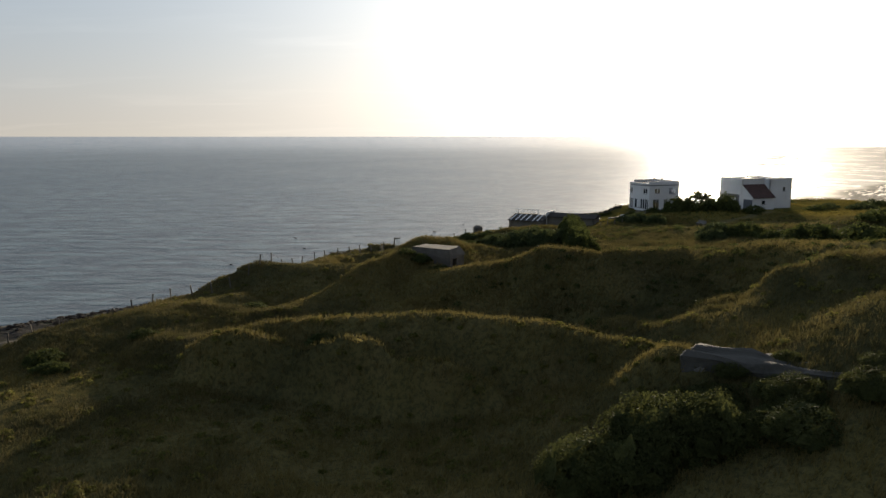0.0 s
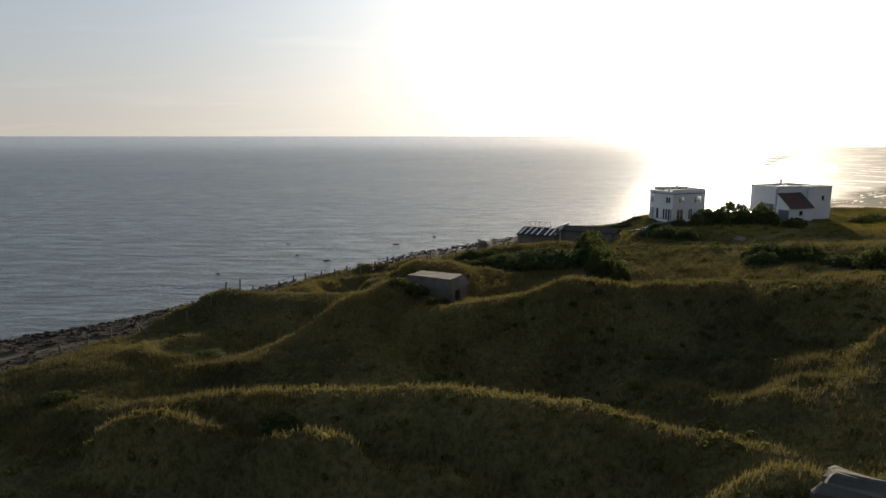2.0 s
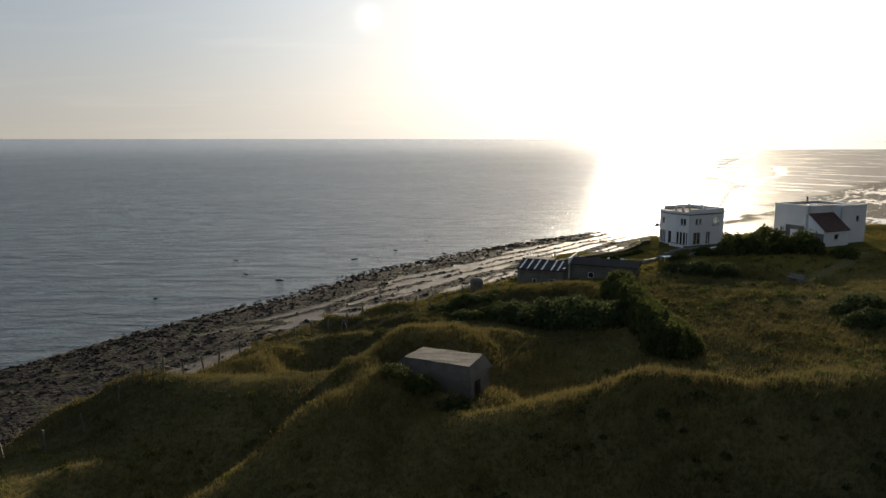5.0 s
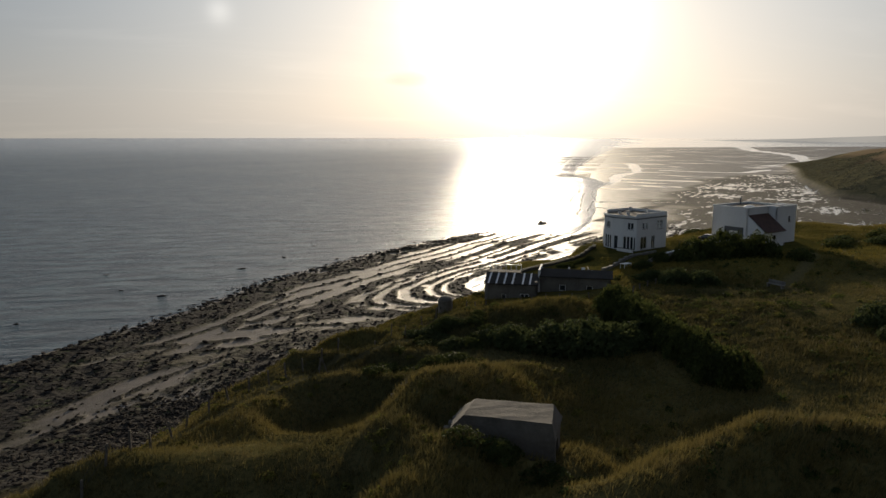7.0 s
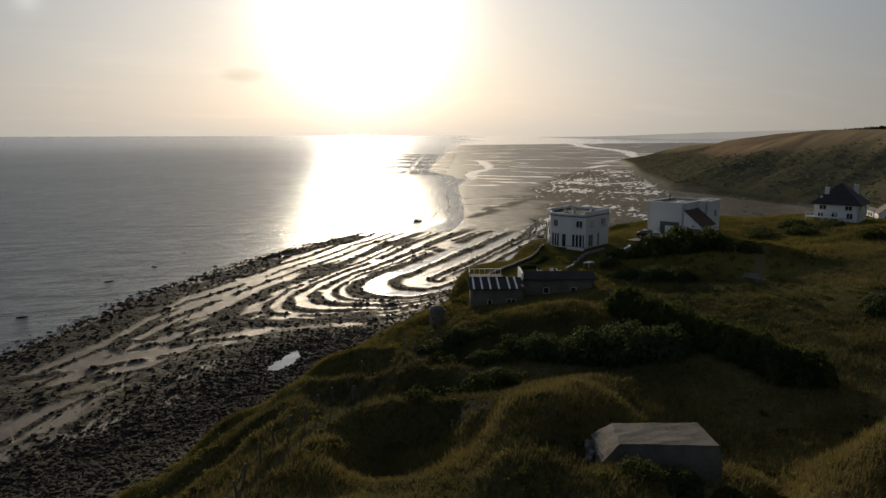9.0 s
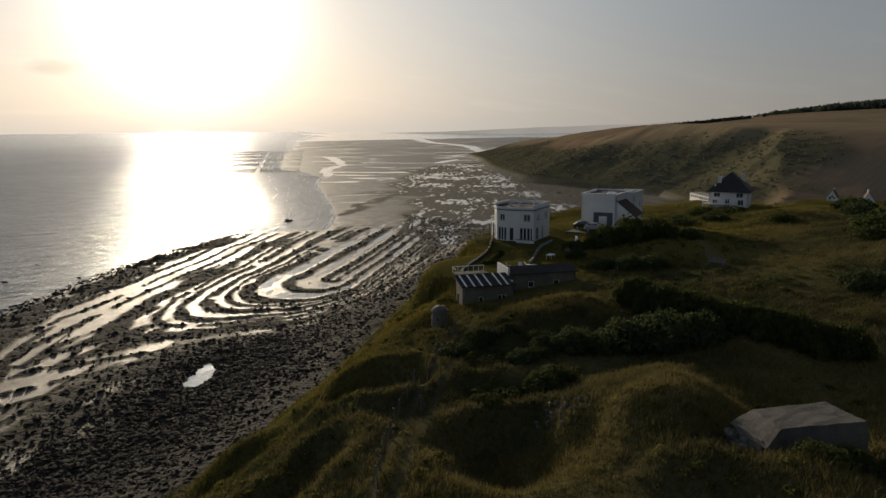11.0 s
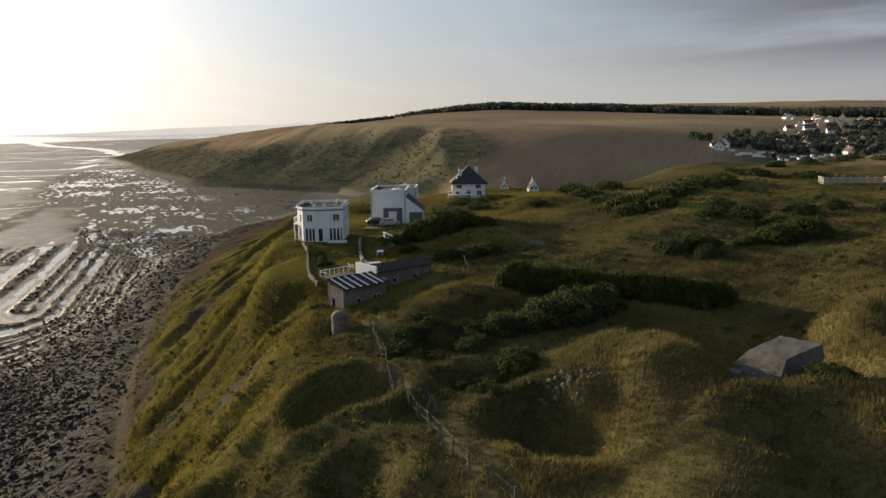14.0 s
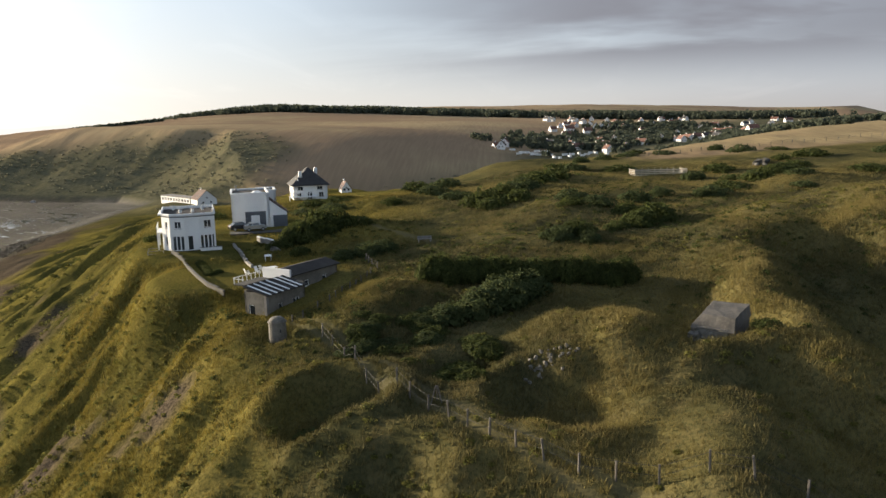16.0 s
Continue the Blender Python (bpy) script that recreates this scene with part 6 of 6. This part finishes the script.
# ---------------------------------------------------------------- shore: rocks, boat, mussel posts
def rocks(count, gen, where, size_lo, size_hi, sink=0.35):
    base = bmesh.new()
    bmesh.ops.create_icosphere(base, subdivisions=1, radius=1)
    bv = np.array([v.co[:] for v in base.verts])
    bf = np.array([[v.index for v in f.verts] for f in base.faces])
    base.free()
    x, y = where(count, gen)
    z = land(x, y)[0]
    ok = (z < 5.3) & (np.hypot(((x - 9) * 0.6 + (y - 215) * 0.8) / 8.0, ((x - 9) * 0.8 - (y - 215) * 0.6) / 2.6) > 0.9)
    x, y, z = x[ok], y[ok], z[ok]
    k = len(x)
    s = (size_lo + (size_hi - size_lo) * gen.random(k) ** 3)[:, None, None]
    a = gen.uniform(0, math.tau, k)
    v = bv[None] * (1 + gen.normal(0, 0.2, (k, len(bv), 1))) * np.stack([gen.uniform(0.8, 1.7, k), gen.uniform(0.7, 1.1, k), gen.uniform(0.35, 0.6, k)], 1)[:, None]
    v = np.stack([v[..., 0] * np.cos(a)[:, None] - v[..., 1] * np.sin(a)[:, None], v[..., 0] * np.sin(a)[:, None] + v[..., 1] * np.cos(a)[:, None], v[..., 2]], -1) * s
    v = v + np.stack([x, y, np.maximum(z, -0.15) + s[:, 0, 0] * (0.5 - sink)], 1)[:, None]
    return v.reshape(-1, 3), (bf[None] + (np.arange(k) * len(bv))[:, None, None]).reshape(-1, 3)


def on_line(points, spread_by):
    def pick(count, gen):
        ps = np.array(points, float)
        lens = np.hypot(*(ps[1:] - ps[:-1]).T)
        seg = gen.choice(len(lens), count, p=lens / lens.sum())
        k = gen.random((count, 1))
        c = ps[seg] * (1 - k) + ps[seg + 1] * k + gen.normal(0, 1, (count, 2)) * spread_by
        return c[:, 0], c[:, 1]
    return pick


gen = np.random.default_rng(77)
v, f = rocks(14000, gen, on_line([(-95, 125), (-50, 156), (-14, 176), (8, 190), (30, 208), (60, 231), (110, 260), (168, 291), (232, 310)], 9.0), 0.13, 0.5)
v2, f2 = rocks(9000, gen, on_line([(-40, 172), (-10, 192), (12, 210), (32, 226)], 9.0), 0.14, 0.55)
v, f = np.concatenate([v, v2]), np.concatenate([f, f2 + len(v)])
tagged(new("boulder_beach", mesh_from("boulder_beach", v, f, BEACH_ROCK)), "countless dark wet boulders below the cliff", "boulders", kind="stuff")
v, f = rocks(2400, gen, on_line([(-150, 136), (-106, 176), (-85, 193), (-74, 211), (-59, 234), (-36, 264), (-11, 304), (29, 344), (66, 374), (100, 404)], 2.8), 0.2, 0.8)
tagged(new("tide_line_rocks", mesh_from("tide_line_rocks", v, f, BEACH_ROCK)), "black seaweed-covered rocks along the tide line", "rocks", kind="stuff")
def on_rock(count, gen):
    x, y = gen.uniform(-100, 210, count * 5), gen.uniform(150, 430, count * 5)
    z, rock, *_ = land(x, y)
    ok = np.flatnonzero((rock > 0.6) & (z < 2.2) & (z > -0.1))[:count]
    return x[ok], y[ok]


v, f = rocks(9000, gen, on_rock, 0.15, 0.6)
tagged(new("strata_rocks", mesh_from("strata_rocks", v, f, BEACH_ROCK)), "dark scattered rocks between the tide pools", "rocks", kind="stuff")
rock_data = []
for i in range(4):
    v, f = rocks(1, np.random.default_rng(200 + i), lambda c, g: (np.zeros(1), np.array([5000.0])), 1.0, 1.0)
    v = v - v.mean(0)
    rock_data.append(mesh_from("rock", v, f, BEACH_ROCK))
for x, y, s in ((-46, 288, 1.0), (-22, 330, 0.9), (-60, 300, 0.6), (10, 380, 0.5), (-80, 262, 0.6), (-5, 352, 0.8), (-70, 330, 0.5)):
    ob = new("rock", random.choice(rock_data))
    ob.matrix_world = pose(x, y, 0.1, 0, 0, random.uniform(0, 360)) @ Matrix.Diagonal((s * 1.4, s, s * 0.8, 1))
    tagged(ob, "dark rock standing just out of the sea", "rock", "rocks in the sea")

boat = thing("barge", pose(145, 431, -0.25, 0, 0, 20) @ Matrix.Scale(0.6, 4), "small dark work barge lying in the shallows", "boat")
part("hull", prism([(-4.5, -1.7), (3.4, -1.7), (4.8, 0), (3.4, 1.7), (-4.5, 1.7)], 0, 1.6), RUBBER, boat)
part("cabin", boxed(-3.6, -1.1, 1.6, -1.6, 1.1, 3.0, 0.05), SLATE, boat)
part("gunwale", prism([(-4.6, -1.8), (3.5, -1.8), (5.0, 0), (3.5, 1.8), (-4.6, 1.8)], 1.6, 1.75), OLD_WOOD, boat)

verts, faces = [], []
start, run = Vector((333, 860)), Vector((740 - 333, 1635 - 860))
side = Vector((run.y, -run.x)).normalized()
ahead = run.normalized()
for bed in range(6):
    for row in range(12):
        for s in (-1, 1):
            for i in range(20):
                p = start + ahead * (bed * 145 + row * 7.5 + rng.normal(0, 0.4)) + side * s * (4 + i * (2.4 + bed * 0.25))
                k, h = len(verts), 1.6 + 0.7 * rng.random()
                verts += [(p.x - 0.3, p.y, -0.5), (p.x + 0.3, p.y, -0.5), (p.x, p.y + 0.5, -0.5), (p.x, p.y + 0.1, h)]
                faces += [(k, k + 1, k + 3), (k + 1, k + 2, k + 3), (k + 2, k, k + 3)]
tagged(new("mussel_posts", mesh_from("mussel_posts", np.array(verts), np.array(faces), BEACH_ROCK)), "rows of dark mussel posts standing in shallow sea", "posts", kind="stuff")

# lines of foam where the waves run out in the bay
FOAM = simple("sea foam", (0.72, 0.73, 0.74), 0.9, 0.15, 0.3)
bay = np.array(SHORE[11:20], float)
steps = np.concatenate([[0], np.cumsum(np.hypot(*(bay[1:] - bay[:-1]).T))])
s = np.arange(0, steps[-1], 2.5)
bx, by = np.interp(s, steps, bay[:, 0]), np.interp(s, steps, bay[:, 1])
tx, ty = np.gradient(bx), np.gradient(by)
ln = np.hypot(tx, ty)
verts, faces, count = [], [], 0
for j, off in enumerate((0.5, 5, 11, 18, 27, 38, 52)):
    wave = off + 3.5 * fractal(s, s * 0, 60, 70 + j, 3) + 1.0 * fractal(s, s * 0, 9, 90 + j, 2)
    wide = np.clip((0.9 if j == 0 else 0.55) + 0.9 * fractal(s, s * 0, 26, 110 + j, 3) - 0.12 * j, 0.0, 2.0) * (1 + s / 400)
    for i in np.flatnonzero((wide[:-1] > 0.05) & (wide[1:] > 0.05)):
        for q in (i, i + 1):
            nx, ny = -ty[q] / ln[q], tx[q] / ln[q]
            verts += [(bx[q] + nx * wave[q], by[q] + ny * wave[q], 0.05), (bx[q] + nx * (wave[q] + wide[q]), by[q] + ny * (wave[q] + wide[q]), 0.09)]
        faces.append((count, count + 2, count + 3, count + 1))
        count += 4
tagged(new("surf", mesh_from("surf", np.array(verts), np.array(faces), FOAM, True)), "thin white lines of surf along the bay", "surf", kind="stuff")

# ---------------------------------------------------------------- grass
def grass_field(count, x0, x1, y0, y1, tall, seed, keep):
    gen = np.random.default_rng(seed)
    x, y = gen.uniform(x0, x1, count), gen.uniform(y0, y1, count)
    z, rock, sand, field, path, bare, *_ = land(x, y)
    thick = fractal(x, y, 7, 301, 3)
    rim = np.minimum(np.minimum(x - x0, x1 - x), np.minimum(y - y0, y1 - y))
    ok = (rim + 5 * thick > 6 * gen.random(count)) & (z > 6.5) & (path < 0.35) & (bare < 0.4) & keep(x, y) & (gen.random(count) < 0.75 + 0.5 * thick)
    for lx, ly, r in ((44, 157, 8.5), (66, 155, 11), (27, 148, 8.5), (17, 136, 4.5), (24, 134, 5.5), (112, 157, 9)):
        ok &= np.hypot(x - lx, y - ly) > r
    x, y, z, thick = x[ok], y[ok], z[ok], thick[ok]
    k = len(x)
    h = tall * gen.uniform(0.45, 1.2, k) * (0.8 + 0.5 * thick)
    a = gen.uniform(0, math.tau, k)
    lean = gen.normal(0, 0.28, (k, 2)) * h[:, None] + np.array([[0.12, -0.1]]) * h[:, None]
    w = 0.022 + 0.026 * gen.random(k)
    verts, faces = [], []
    for j in range(3):
        aj = a + j * 2.1
        bx, by = x + 0.12 * np.cos(aj), y + 0.12 * np.sin(aj)
        px, py = -np.sin(aj) * w, np.cos(aj) * w
        spread_x, spread_y = np.cos(aj) * h * 0.28, np.sin(aj) * h * 0.28
        verts.append(np.stack([np.stack([bx - px, by - py, z - 0.05], 1), np.stack([bx + px, by + py, z - 0.05], 1),
                               np.stack([bx + lean[:, 0] + spread_x, by + lean[:, 1] + spread_y, z + h * (1 - 0.15 * j)], 1)], 1))
    v = np.concatenate(verts).reshape(-1, 3)
    return v, np.arange(len(v)).reshape(-1, 3)


cliff_side = lambda x, y: (y < 152 + 0.78 * x * (x > 0) + 10)
v, f = grass_field(330000, -48, 42, 24, 176, 0.55, 401, cliff_side)
v2, f2 = grass_field(70000, -96, -42, 30, 150, 0.5, 403, cliff_side)
v, f = np.concatenate([v, v2]), np.concatenate([f, f2 + len(v)])
v2, f2 = grass_field(150000, -40, 75, 128, 232, 0.85, 404, lambda x, y: ~cliff_side(x, y))
v, f = np.concatenate([v, v2]), np.concatenate([f, f2 + len(v)])
tagged(new("dune_grass", mesh_from("dune_grass", v, f, GRASS)), "long wind-bent green and straw-coloured dune grass", "grass", kind="stuff")
v, f = grass_field(120000, 36, 136, 30, 190, 0.6, 402, lambda x, y: y < 200)
tagged(new("pasture_grass", mesh_from("pasture_grass", v, f, GRASS)), "rough green pasture grass behind the dunes", "grass", kind="stuff")
